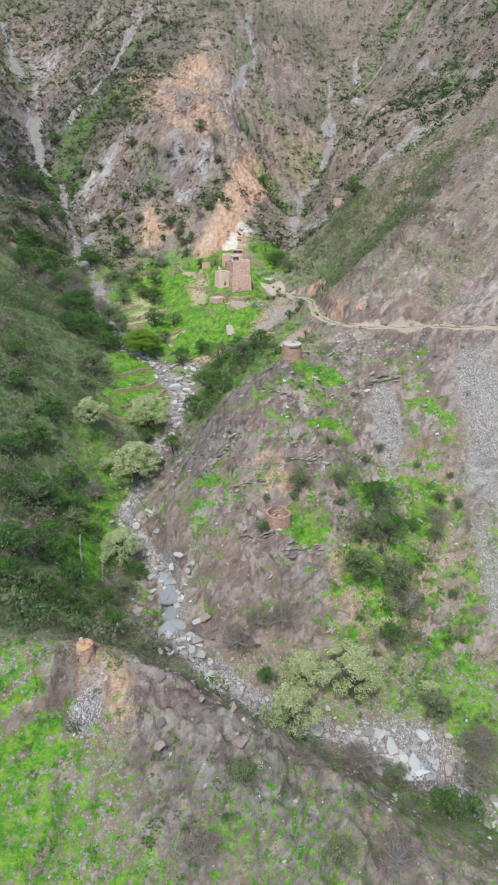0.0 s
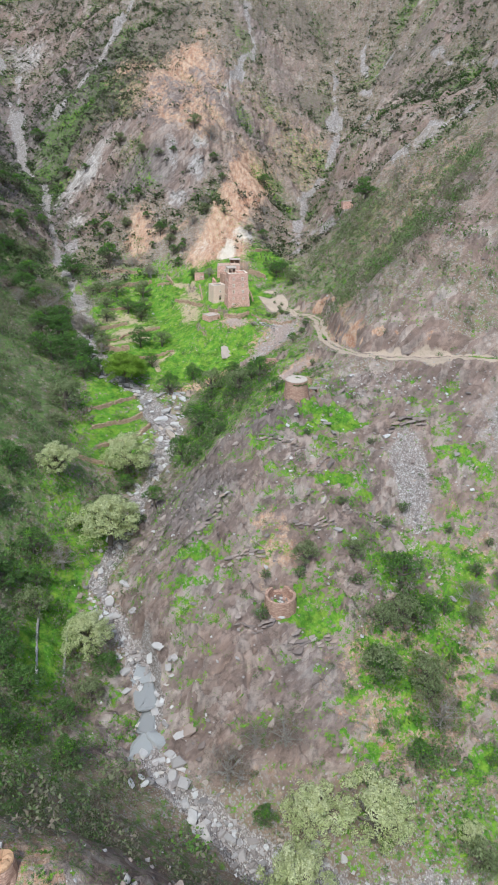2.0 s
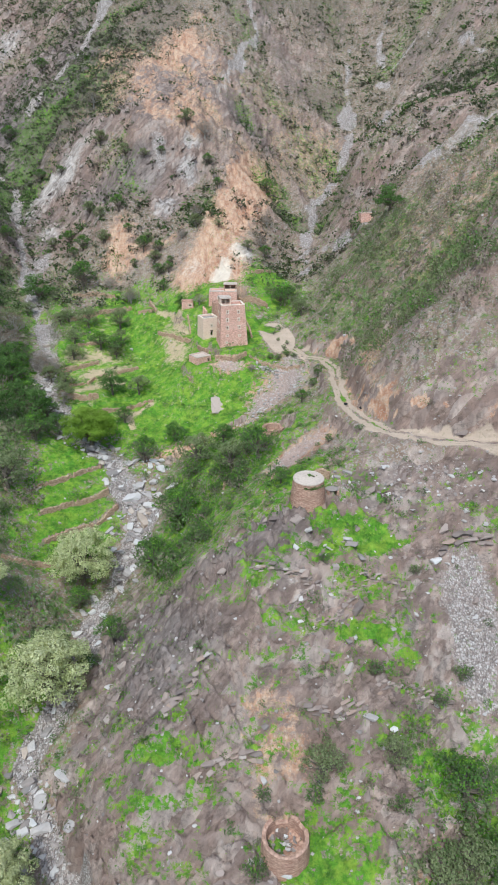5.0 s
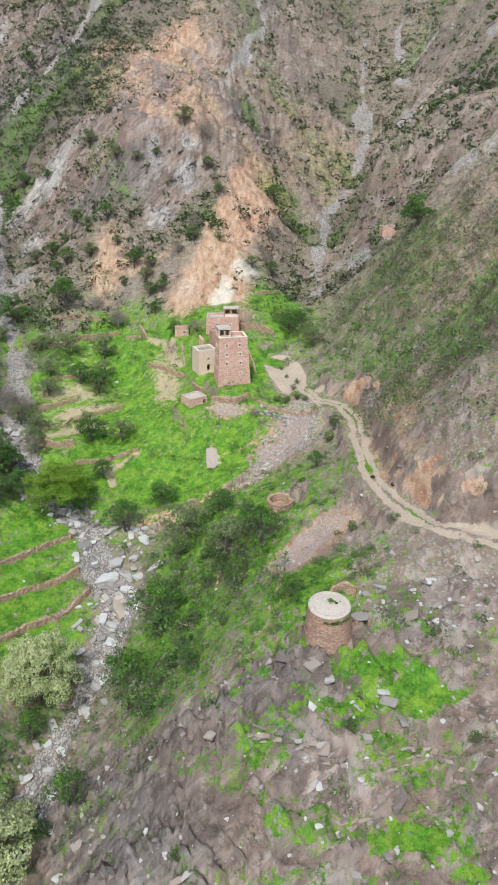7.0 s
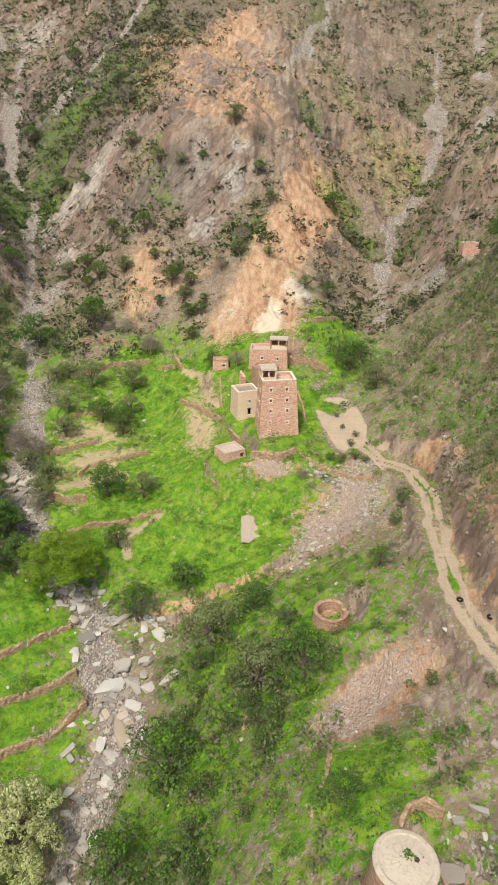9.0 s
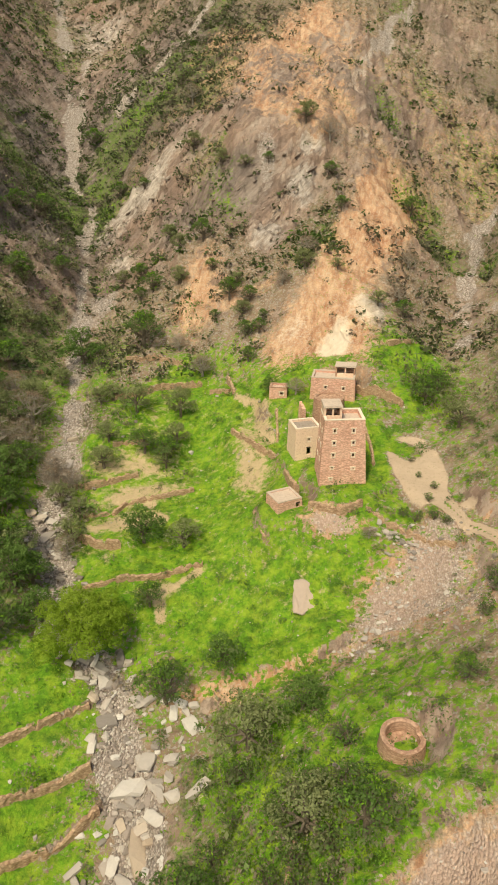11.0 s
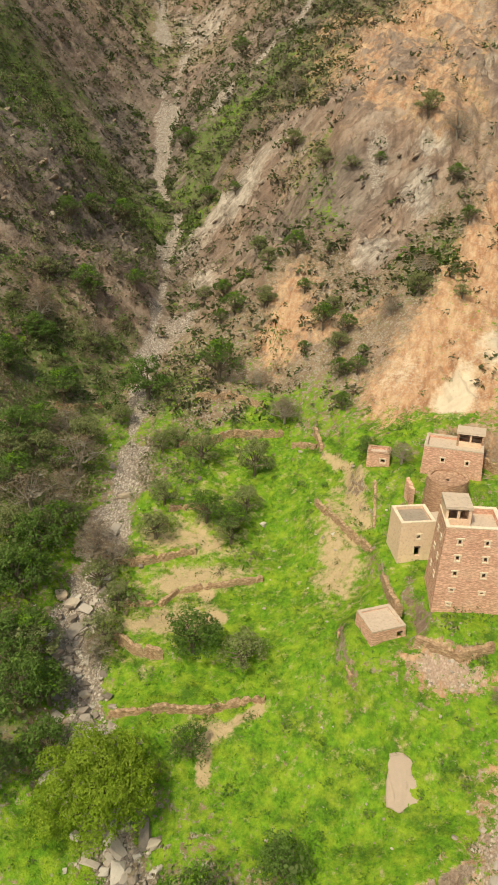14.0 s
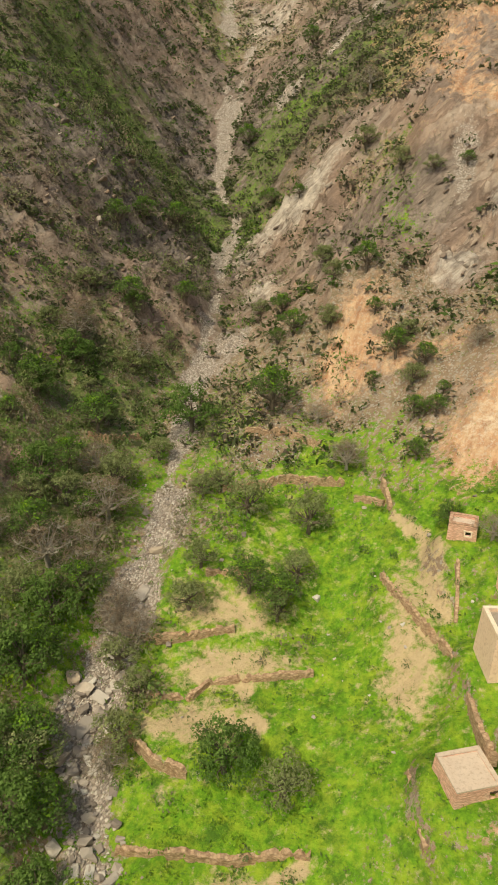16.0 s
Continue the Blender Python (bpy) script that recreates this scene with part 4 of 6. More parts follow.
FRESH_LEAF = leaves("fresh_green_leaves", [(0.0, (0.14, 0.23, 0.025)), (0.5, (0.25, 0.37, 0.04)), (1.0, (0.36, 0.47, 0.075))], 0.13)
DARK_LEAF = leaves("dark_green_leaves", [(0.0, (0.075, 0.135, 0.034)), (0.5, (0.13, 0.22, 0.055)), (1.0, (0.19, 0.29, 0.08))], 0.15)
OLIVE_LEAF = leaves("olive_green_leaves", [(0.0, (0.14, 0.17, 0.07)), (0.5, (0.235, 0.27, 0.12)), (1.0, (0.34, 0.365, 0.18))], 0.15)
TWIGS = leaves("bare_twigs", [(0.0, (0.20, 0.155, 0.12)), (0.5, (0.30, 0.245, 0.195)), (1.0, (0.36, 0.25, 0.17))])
ORANGE_CLAY = plaster("orange_clay", (0.50, 0.28, 0.15), (0.62, 0.39, 0.23), (0.36, 0.20, 0.11))
BOULDER = stone_material("river_boulders", [(0.0, (0.24, 0.205, 0.19)), (0.3, (0.44, 0.385, 0.355)), (0.6, (0.60, 0.53, 0.49)), (0.85, (0.74, 0.69, 0.655)), (1.0, (0.52, 0.39, 0.29))])
PALE_ROCK = stone_material("pale_bare_rock", [(0.0, (0.52, 0.40, 0.33)), (0.5, (0.61, 0.49, 0.415)), (1.0, (0.56, 0.45, 0.375))])
OUTCROP = stone_material("outcrop_rock", [(0.0, (0.17, 0.125, 0.11)), (0.35, (0.30, 0.22, 0.185)), (0.7, (0.43, 0.33, 0.28)), (0.88, (0.38, 0.25, 0.18)), (1.0, (0.54, 0.47, 0.42))])
LOOSE = stone_material("loose_rock", [(0.0, (0.18, 0.145, 0.13)), (0.4, (0.36, 0.295, 0.265)), (0.75, (0.53, 0.455, 0.415)), (1.0, (0.70, 0.65, 0.61))])
RUBBER = plaster("old_rubber", (0.02, 0.02, 0.02), (0.04, 0.04, 0.04), (0.06, 0.05, 0.045))
STREAM_ROCK = stone_material("washed_stream_rock", [(0.0, (0.27, 0.26, 0.255)), (0.5, (0.37, 0.36, 0.35)), (1.0, (0.47, 0.455, 0.445))])


# ---- mesh helpers ----
def grid_mesh(name, co, quads, material, colours=()):
    me = bpy.data.meshes.new(name)
    co, quads = np.asarray(co, np.float32), np.asarray(quads, np.int32)
    side = quads.shape[1]
    me.vertices.add(len(co))
    me.vertices.foreach_set("co", co.ravel())
    me.loops.add(quads.size)
    me.loops.foreach_set("vertex_index", quads.ravel())
    me.polygons.add(len(quads))
    me.polygons.foreach_set("loop_start", np.arange(0, quads.size, side, dtype=np.int32))
    me.update(calc_edges=True)
    for key, rgb in colours:
        a = me.attributes.new(key, "FLOAT_COLOR", "POINT")
        a.data.foreach_set("color", np.concatenate([rgb, np.ones((len(co), 1))], 1).astype(np.float32).ravel())
    me.materials.append(material)
    return me


def part(name, bm, material, parent, label=""):
    """Links a bmesh as one mesh object under a thing or a part."""
    bmesh.ops.recalc_face_normals(bm, faces=bm.faces)
    me = bpy.data.meshes.new(name)
    bm.to_mesh(me)
    bm.free()
    me.materials.append(material)
    ob = new(name, me)
    ob.parent = parent
    return tagged(ob, label)


def thing(name, m, label, category, group="", kind=""):
    ob = new(name)
    ob.empty_display_size = 0.5
    ob.matrix_world = m
    return tagged(ob, label, category, group, kind)


def box(bm, x0, x1, y0, y1, z0, z1, jitter=0.0, taper=0.0, seed=0):
    rnd = random.Random(seed)
    vs = []
    for z, t in ((z0, 0.0), (z1, taper)):
        for x, y in ((x0 + t, y0 + t), (x1 - t, y0 + t), (x1 - t, y1 - t), (x0 + t, y1 - t)):
            vs.append(bm.verts.new((x + rnd.uniform(-jitter, jitter), y + rnd.uniform(-jitter, jitter), z + rnd.uniform(-jitter, jitter))))
    for f in ((3, 2, 1, 0), (4, 5, 6, 7), (0, 1, 5, 4), (1, 2, 6, 5), (2, 3, 7, 6), (3, 0, 4, 7)):
        bm.faces.new([vs[k] for k in f])
    return bm


# ---- the ground ----
def land_mesh():
    nx, ny = len(GX), len(GY)
    i = (np.arange(nx - 1)[:, None] * ny + np.arange(ny - 1)).ravel()
    flatten = lambda *a: np.stack([v.ravel() for v in a], 1)
    return grid_mesh("ground", flatten(LX, LY, LZ), np.stack([i, i + ny, i + ny + 1, i + 1], 1), GROUND,
                     [("cover_a", flatten(GRASS, ROCK, SCREE)), ("cover_b", flatten(ORANGE, SAND, PALE)), ("cover_c", flatten(DRY, np.clip(DENSE, 0, 1.2), SLATE_AND_SHADE)), ("cover_d", flatten(SLAB_TONE, HIGH, SPUR))])


land = tagged(new("ground", land_mesh()), "steep stony valley sides with green grass, scrub and bare clay", "ground", kind="structure")


def spot(field, x, y):
    """The value of a field of the land at places."""
    i, j = np.clip(np.searchsorted(GX, x), 0, len(GX) - 1), np.clip(np.searchsorted(GY, y), 0, len(GY) - 1)
    return field[i, j]


# ---- dry-stone terrace walls ----
def wall_bm(line, feet, high, thick, seed, lean=0.12):
    """An uneven dry-stone wall along a line, bedded into the ground, with a ragged top."""
    rnd, bm = random.Random(seed), bmesh.new()
    pts = []
    for (a, za), (b, zb) in zip(zip(line, feet), list(zip(line, feet))[1:]):
        n = max(2, round(math.dist(a, b) / 0.55))
        pts += [(a[0] + (b[0] - a[0]) * k / n, a[1] + (b[1] - a[1]) * k / n, za + (zb - za) * k / n) for k in range(n)]
    pts.append((*line[-1], feet[-1]))
    rows = []
    for k, (x, y, z) in enumerate(pts):
        p, q = pts[max(0, k - 1)], pts[min(len(pts) - 1, k + 1)]
        d = math.hypot(q[0] - p[0], q[1] - p[1])
        nx, ny = -(q[1] - p[1]) / d, (q[0] - p[0]) / d
        top = z + high * (1.05 + 0.34 * noise.noise((x * 0.3, y * 0.3, seed)) + rnd.uniform(-0.13, 0.13)) - 0.05
        if rnd.random() < 0.08:
            top -= 0.45 * high
        ring = []
        for off, h in ((-thick / 2 - lean, z - 0.6), (-thick / 2 - lean * 0.4, (z + top) / 2), (-thick / 2, top - 0.06), (-thick / 2 + 0.12, top), (thick / 2 - 0.1, top + 0.02), (thick / 2, top - 0.15), (thick / 2, z - 0.6)):
            o = off + rnd.uniform(-0.09, 0.09)
            ring.append(bm.verts.new((x + nx * o, y + ny * o, h + rnd.uniform(-0.09, 0.09))))
        rows.append(ring)
    for a, b in zip(rows, rows[1:]):
        for k in range(len(a) - 1):
            bm.faces.new((a[k], b[k], b[k + 1], a[k + 1]))
    bm.faces.new(rows[0]), bm.faces.new(rows[-1][::-1])
    return bm


def stone_wall(name, line, feet, high, thick, seed, label, group, stone=None):
    x, y, z = line[0][0], line[0][1], feet[0]
    bm = wall_bm([(p[0] - x, p[1] - y) for p in line], [f - z for f in feet], high, thick, seed)
    ob = part(name, bm, stone or WALL_STONE, None)
    ob.matrix_world = pose(x, y, z)
    return tagged(ob, label, "stone wall", group)


LABELS = {"terrace_wall": ("low reddish dry-stone terrace wall holding up a grassy field", "terrace walls"),
          "field_wall": ("ragged brown dry-stone wall along a grassy slope", "field walls"),
          "retaining_wall": ("crumbling rubble retaining wall below the tower house", "retaining walls")}
for seed, ((name, high, deep, line), feet) in enumerate(zip(STEPS, WALL_FOOT)):
    if name in LABELS:
        stone_wall(name, line, feet, high, 0.7, seed, *LABELS[name])
for seed, (line, high) in enumerate(([[(-2.6, 327.4), (-0.8, 325.8), (1.5, 324.6), (6.3, 323.2), (8.2, 322.2)], 1.9],
                                     [[(0.2, 313), (1.6, 308), (2.6, 302)], 0.7], [[(-22.5, 330), (-21, 322), (-19.5, 314)], 0.5],
                                     
                                     [[(-49.6, 158), (-47.6, 150), (-45.4, 142), (-43.6, 136)], 0.3], [[(-42.6, 156), (-41.4, 148), (-39.6, 140)], 0.3], [[(-4, 225), (-3.4, 232), (-4.5, 238)], 0.35], [[(8.2, 217), (7.4, 211), (5.6, 206)], 0.35], [[(14.2, 202.6), (15.2, 204.2), (17, 204.8), (18.7, 204.0)], 1.3])):
    stone_wall("field_wall", line, [float(ground(*p)) for p in line], high, 0.5, 40 + seed, "broken dry-stone wall of rough brown rubble", "field walls", GREY_STONE if line[0][1] < 160 else None)


# ---- houses ----
def holed(bm, wide, high, holes, thick, inset, y_of, x_of):
    """A wall face with openings that go through it. x_of and y_of place it with its batter."""
    xs = sorted({-wide / 2, wide / 2, *[h[0] - h[2] / 2 for h in holes], *[h[0] + h[2] / 2 for h in holes]})
    zs = sorted({0.0, high, *[h[1] for h in holes], *[h[1] + h[3] for h in holes]})
    for face, inner in ((0.0, False), (thick, True)):
        grid = {}
        for i, x in enumerate(xs):
            for j, z in enumerate(zs):
                grid[i, j] = bm.verts.new((x_of(x, z), y_of(z) + face, z))
        for i in range(len(xs) - 1):
            for j in range(len(zs) - 1):
                cx, cz = (xs[i] + xs[i + 1]) / 2, (zs[j] + zs[j + 1]) / 2
                if not any(abs(cx - h[0]) < h[2] / 2 and h[1] < cz < h[1] + h[3] for h in holes):
                    bm.faces.new((grid[i, j], grid[i + 1, j], grid[i + 1, j + 1], grid[i, j + 1]))
    for hx, hz, hw, hh in holes:
        ring = [(hx - hw / 2, hz), (hx + hw / 2, hz), (hx + hw / 2, hz + hh), (hx - hw / 2, hz + hh)]
        a = [bm.verts.new((x_of(x, z), y_of(z), z)) for x, z in ring]
        b = [bm.verts.new((x_of(x, z), y_of(z) + thick, z)) for x, z in ring]
        for k in range(4):
            bm.faces.new((a[k], a[(k + 1) % 4], b[(k + 1) % 4], b[k]))


def surround(parent, x, z, w, h, x_of, y_of, name="window"):
    """A lime-washed window surround with a sill and a small timber frame, under a window part."""
    bm = bmesh.new()
    m = 0.2
    for x0, x1, z0, z1, proud in ((x - w / 2 - m, x - w / 2, z - 0.1, z + h + 0.1, 0.05), (x + w / 2, x + w / 2 + m, z - 0.1, z + h + 0.1, 0.05),
                                  (x - w / 2 - m - 0.1, x + w / 2 + m + 0.1, z + h, z + h + m + 0.05, 0.09), (x - w / 2 - m, x + w / 2 + m, z - m, z, 0.07)):
        zc = (z0 + z1) / 2
        box(bm, x_of((x0 + x1) / 2, zc) - (x1 - x0) / 2, x_of((x0 + x1) / 2, zc) + (x1 - x0) / 2, y_of(zc) - proud, y_of(zc) + 0.12, z0, z1, 0.03, 0, int(x * 50 + z * 7))
    win = part(name, bm, LIME, parent, "small dark window with a flaking white surround")
    bm = bmesh.new()
    xc, yc = x_of(x, z + h / 2), y_of(z + h / 2) + 0.25
    for x0, x1, z0, z1 in ((-w / 2, -w / 2 + 0.07, z, z + h), (w / 2 - 0.07, w / 2, z, z + h), (-w / 2, w / 2, z + h - 0.07, z + h)):
        box(bm, xc + x0, xc + x1, yc, yc + 0.08, z0, z1)
    part("window_frame", bm, WOOD_AND_HOLE_SHADE, win)
    return win


def house(name, m, wide, deep, high, batter, windows, label, stone, roof, rim=0.45, cap=None, doors=(), side_windows=()):
    """A battered stone house: four walls with openings, a sunk clay roof, a plastered parapet and window surrounds."""
    top = thing(name, m, label, "house")
    for k, (w, d, turn, holes) in enumerate(((wide, deep, 0, windows), (deep, wide, 90, ()), (wide, deep, 180, ()), (deep, wide, 270, side_windows))):
        shrink = lambda x, z, w=w: x * (1 - 2 * batter * z / high / w)
        lean = lambda z, d=d: -d / 2 + batter * z / high
        bm = bmesh.new()
        openings = [(x, z, ww, hh) for x, z, ww, hh in holes] + ([d for d in doors] if k == 0 else [])
        holed(bm, w, high, openings, 0.5, 0, lean, shrink)
        wall = part("wall", bm, stone, top)
        wall.matrix_local = pose(0, 0, 0, 0, 0, turn)
        for x, z, ww, hh in holes:
            surround(wall, x, z, ww, hh, shrink, lean)
        if k == 0:
            for x, z, ww, hh in doors:
                bm = bmesh.new()
                box(bm, x - ww / 2 - 0.05, x + ww / 2 + 0.05, lean(z) - 0.04, lean(z) + 0.4, z + hh, z + hh + 0.18, 0.02)
                door = part("doorway", bm, WOOD_AND_HOLE_SHADE, wall, "timber lintel over a dark open doorway")
    tw, td = wide - 2 * batter, deep - 2 * batter
    bm = bmesh.new()
    box(bm, -tw / 2 + 0.3, tw / 2 - 0.3, -td / 2 + 0.3, td / 2 - 0.3, high - rim - 0.25, high - rim)
    part("roof", bm, roof, top, "flat trodden clay roof")
    bm = bmesh.new()
    for x0, x1, y0, y1 in ((-tw / 2 - 0.03, tw / 2 + 0.03, -td / 2 - 0.03, -td / 2 + 0.5), (-tw / 2 - 0.03, tw / 2 + 0.03, td / 2 - 0.5, td / 2 + 0.03),
                           (-tw / 2 - 0.03, -tw / 2 + 0.5, -td / 2 + 0.5, td / 2 - 0.5), (tw / 2 - 0.5, tw / 2 + 0.03, -td / 2 + 0.5, td / 2 - 0.5)):
        box(bm, x0, x1, y0, y1, high - 0.02, high + 0.14, 0.03, 0.0, int(x0 * 9))
    part("parapet", bm, cap or CAP_CLAY, top, "pale plastered parapet")
    return top


def loggia(parent, x0, x1, y0, y1, z, high, stone):
    """An open-fronted room on a roof: three walls, a post, a beam and a slab roof."""
    t = 0.4
    for bx in ((x0, x0 + t, y0, y1), (x1 - t, x1, y0, y1), (x0 + t, x1 - t, y1 - t, y1)):
        bm = bmesh.new()
        box(bm, *bx, z, z + high, 0.03)
        part("room_wall", bm, stone, parent)
    bm = bmesh.new()
    box(bm, x0 + t, x1 - t, y0, y0 + t, z, z + high * 0.35, 0.03)
    part("front_sill", bm, PALE_CLAY, parent)
    bm = bmesh.new()
    box(bm, (x0 + x1) / 2 - 0.16, (x0 + x1) / 2 + 0.16, y0 + 0.05, y0 + 0.35, z + high * 0.35, z + high)
    part("post", bm, PALE_CLAY, parent)
    bm = bmesh.new()
    box(bm, x0 + t, x1 - t, y0 + 0.02, y0 + 0.3, z + high - 0.22, z + high)
    part("beam", bm, WOOD_AND_HOLE_SHADE, parent)
    bm = bmesh.new()
    box(bm, x0 - 0.15, x1 + 0.15, y0 - 0.2, y1 + 0.15, z + high, z + high + 0.35, 0.05, 0.04)
    part("room_roof", bm, ROOF_CLAY, parent, "thick clay slab roof")


tower = house("tower_house", pose(-4.1, 297.2, 76.3, 0, 0, 13.2), 9.3, 7.6, 13.6, 0.8,
              [(x, z, 0.5, 0.75) for z in (11.1, 8.6, 6.1) for x in (-2.2, 2.0)] + [(-2.3, 3.7, 0.45, 0.35), (2.0, 3.5, 0.5, 0.35), (-2.4, 1.4, 0.4, 0.3)],
              "tall tapering tower house of red-brown stone with small white-rimmed windows", TOWER_STONE, ROOF_CLAY, 0.8, LIME,
              side_windows=[(x, z, 0.4, 0.5) for z in (10.6, 7.6, 4.6) for x in (-1.5, 1.5)])
loggia(tower, -3.75, -0.3, -1.0, 2.9, 12.8, 2.6, PALE_CLAY)
annex = house("annex_house", pose(-12.6, 307.2, 76.0, 0, 0, 25), 6.0, 6.0, 7.2, 0.25, [(0.2, 4.3, 0.5, 0.7)],
              "lower plastered house with a flat roof beside the tower", PALE_CLAY, GREY_ROOF, 0.4, LIME, doors=[(0.1, 1.2, 0.9, 1.6)])
bm = bmesh.new()
box(bm, 2.85, 6.2, -2.2, 2.4, 0.0, 5.6, 0.05)
part("side_room", bm, TOWER_STONE, annex, "low stone side room with a clay top")
bm = bmesh.new()
box(bm, 2.8, 6.25, -2.25, 2.45, 5.6, 5.9, 0.05)
part("side_roof", bm, ROOF_CLAY, annex)
back = house("upper_house", pose(-8.1, 325.6, 82.6, 0, 0, 0.5), 10.6, 6.6, 5.9, 0.3, [(-1.7, 3.3, 0.5, 0.75), (2.6, 3.2, 0.5, 0.75)],
             "square stone house with two small white-rimmed windows", TOWER_STONE, ROOF_CLAY, 0.5, CAP_CLAY)
loggia(back, 0.3, 4.9, 0.0, 3.0, 5.4, 2.4, CAIRN_STONE)
hut = house("stone_hut", pose(-14.4, 291.2, 71.2, 0, 0, 37), 5.6, 5.3, 3.1, 0.15, [], "small flat-roofed stone hut in the grass", TOWER_STONE, ROOF_CLAY, 0.12, ROOF_CLAY, doors=[(1.7, 1.3, 0.8, 0.9)])
ruin = house("ruined_hut", pose(-21.6, 327.6, 81.2, 0, 0, 5), 4.4, 3.6, 3.0, 0.1, [(0.9, 1.2, 0.8, 0.7)], "small ruined stone hut with a dark opening", TOWER_STONE, ROOF_CLAY, 0.4, CAIRN_STONE)
far_hut = house("far_hut", pose(46.6, 352, 109.4, 0, 0, 10), 5.0, 4.0, 3.4, 0.15, [], "orange stone hut beside a dark tree on the hillside", TOWER_STONE, ROOF_CLAY, 0.2, CAP_CLAY)


def lathe(bm, profile, sides, cx=0.0, cy=0.0, wobble=0.0, seed=0, gap=None):
    """Rings of (radius, height) joined up; gap: the angles (degrees) between which the upper rings sink, as broken walls do."""
    rnd, rings = random.Random(seed), []
    drop = [0.0] * sides
    for r, z in profile:
        ring = []
        for k in range(sides):
            a = 2 * math.pi * k / sides
            o = r * (1 + wobble * noise.noise((3 * math.cos(a), 3 * math.sin(a), z * 0.6 + seed))) + rnd.uniform(-wobble, wobble) * 0.4
            sink = 0.0
            if gap:
                deg = math.degrees(a)
                for lo, hi, by in gap:
                    if lo < deg < hi:
                        sink = by * (z - profile[0][1]) / 4.0
            ring.append(bm.verts.new((cx + o * math.cos(a), cy + o * math.sin(a), z - sink + rnd.uniform(-wobble, wobble))))
        rings.append(ring)
    for a, b in zip(rings, rings[1:]):
        for k in range(sides):
            bm.faces.new((a[k], a[(k + 1) % sides], b[(k + 1) % sides], b[k]))
    return rings


def round_tower(name, m, r0, r1, high, label, capped, gap=None, seed=0, sill=1.6):
    top = thing(name, m, label, "watchtower")
    bm = bmesh.new()
    steps = [(r0 + (r1 - r0) * k / 7 + 0.02 * (k % 2), high * k / 7) for k in range(8)]
    if capped:
        rings = lathe(bm, [(r0 + 0.15, -1.5)] + steps, 40, wobble=0.012, seed=seed)
        bm.faces.new(rings[-1])
    else:
        lathe(bm, [(r0 + 0.15, -1.5)] + steps + [(r1 - 0.25, high + 0.05), (r1 - 0.6, high - 0.05), (r1 - 0.65, sill), (0.3, sill - 0.3)], 40, wobble=0.014, seed=seed, gap=gap)
    part("wall", bm, CAIRN_STONE, top)
    if capped:
        bm = bmesh.new()
        rings = lathe(bm, [(r1 + 0.02, high - 0.1), (r1 + 0.08, high + 0.1), (r1 - 0.08, high + 0.26), (r1 * 0.86, high + 0.30), (r1 * 0.8, high + 0.22), (r1 * 0.5, high + 0.34), (r1 * 0.2, high + 0.38)], 40, wobble=0.02, seed=seed + 1)
        bm.faces.new(rings[-1])
        part("cap", bm, CAP_CLAY, top, "domed cap of cracked pale plaster")
    return top


watch = round_tower("round_watchtower", pose(13.8, 196.9, 74.6), 3.4, 2.9, 4.6, "round tapering stone watchtower with a pale plastered cap", True, seed=3)
# Flat dark disc on the closed cap: a hole's inner shade as colour.
bm = bmesh.new()
lathe(bm, [(0.28, 4.9), (0.25, 5.0), (0.2, 5.0), (0.02, 4.99)], 14, 0.95, 0.1)
part("roof_hole", bm, WOOD_AND_HOLE_SHADE, watch, "flat dark disc standing for the shade in a small hole of the cap")
open_tower = round_tower("roofless_watchtower", pose(8.2, 151.2, 41.0), 3.7, 3.45, 3.3, "roofless round stone tower with rubble inside", False, [(75, 120, 1.1), (20, 50, 0.5)], 5, 0.9)
ring_ruin = round_tower("ring_ruin", pose(8.3, 240.8, 67.7), 3.0, 2.75, 3.0, "round roofless stone ruin with grass inside and a low dark opening", False, [(0, 40, 0.6)], 9, 1.3)
# Dark block set in the unbroken wall in place of the opening's shade.
bm = bmesh.new()
box(bm, -0.35, 0.35, -3.02, -2.6, 0.45, 1.05, 0.03)
part("opening", bm, WOOD_AND_HOLE_SHADE, ring_ruin, "dark block standing for the shade in a small opening at the wall's foot")
round_house = round_tower("round_house", pose(-8.3, 316.3, 80.0), 3.7, 3.4, 6.3, "round stone building with a sunken clay roof", False, None, 13, 5.9)
ruin_wall = tagged(part("ruin_wall", wall_bm([(0, 0), (0.7, -1.2), (1.2, -2.6)], [0, 0, 0], 3.6, 0.7, 77), TOWER_STONE, None), "tall broken fragment of a stone house wall", "ruin")
ruin_wall.matrix_world = pose(-14.9, 318.2, 80.0)
stub = thing("ruined_pillar", pose(-28.2, 84.0, 55.6, 0, 0, 15), "broken stone pillar with an orange clay top above tumbled rubble", "ruin")
bm = bmesh.new()
lathe(bm, [(2.2, -2.6), (1.8, -0.5), (1.6, 0.6), (1.55, 1.8), (1.3, 2.6), (0.2, 2.7)], 14, wobble=0.16, seed=4)
part("wall", bm, CAIRN_STONE, stub)
bm = bmesh.new()
lathe(bm, [(1.4, 2.5), (1.35, 2.8), (0.8, 2.95), (0.1, 2.85)], 14, wobble=0.14, seed=6)
part("clay_top", bm, ORANGE_CLAY, stub, "crumbling orange clay top")


# ---- trees ----
RNG = np.random.default_rng(11)


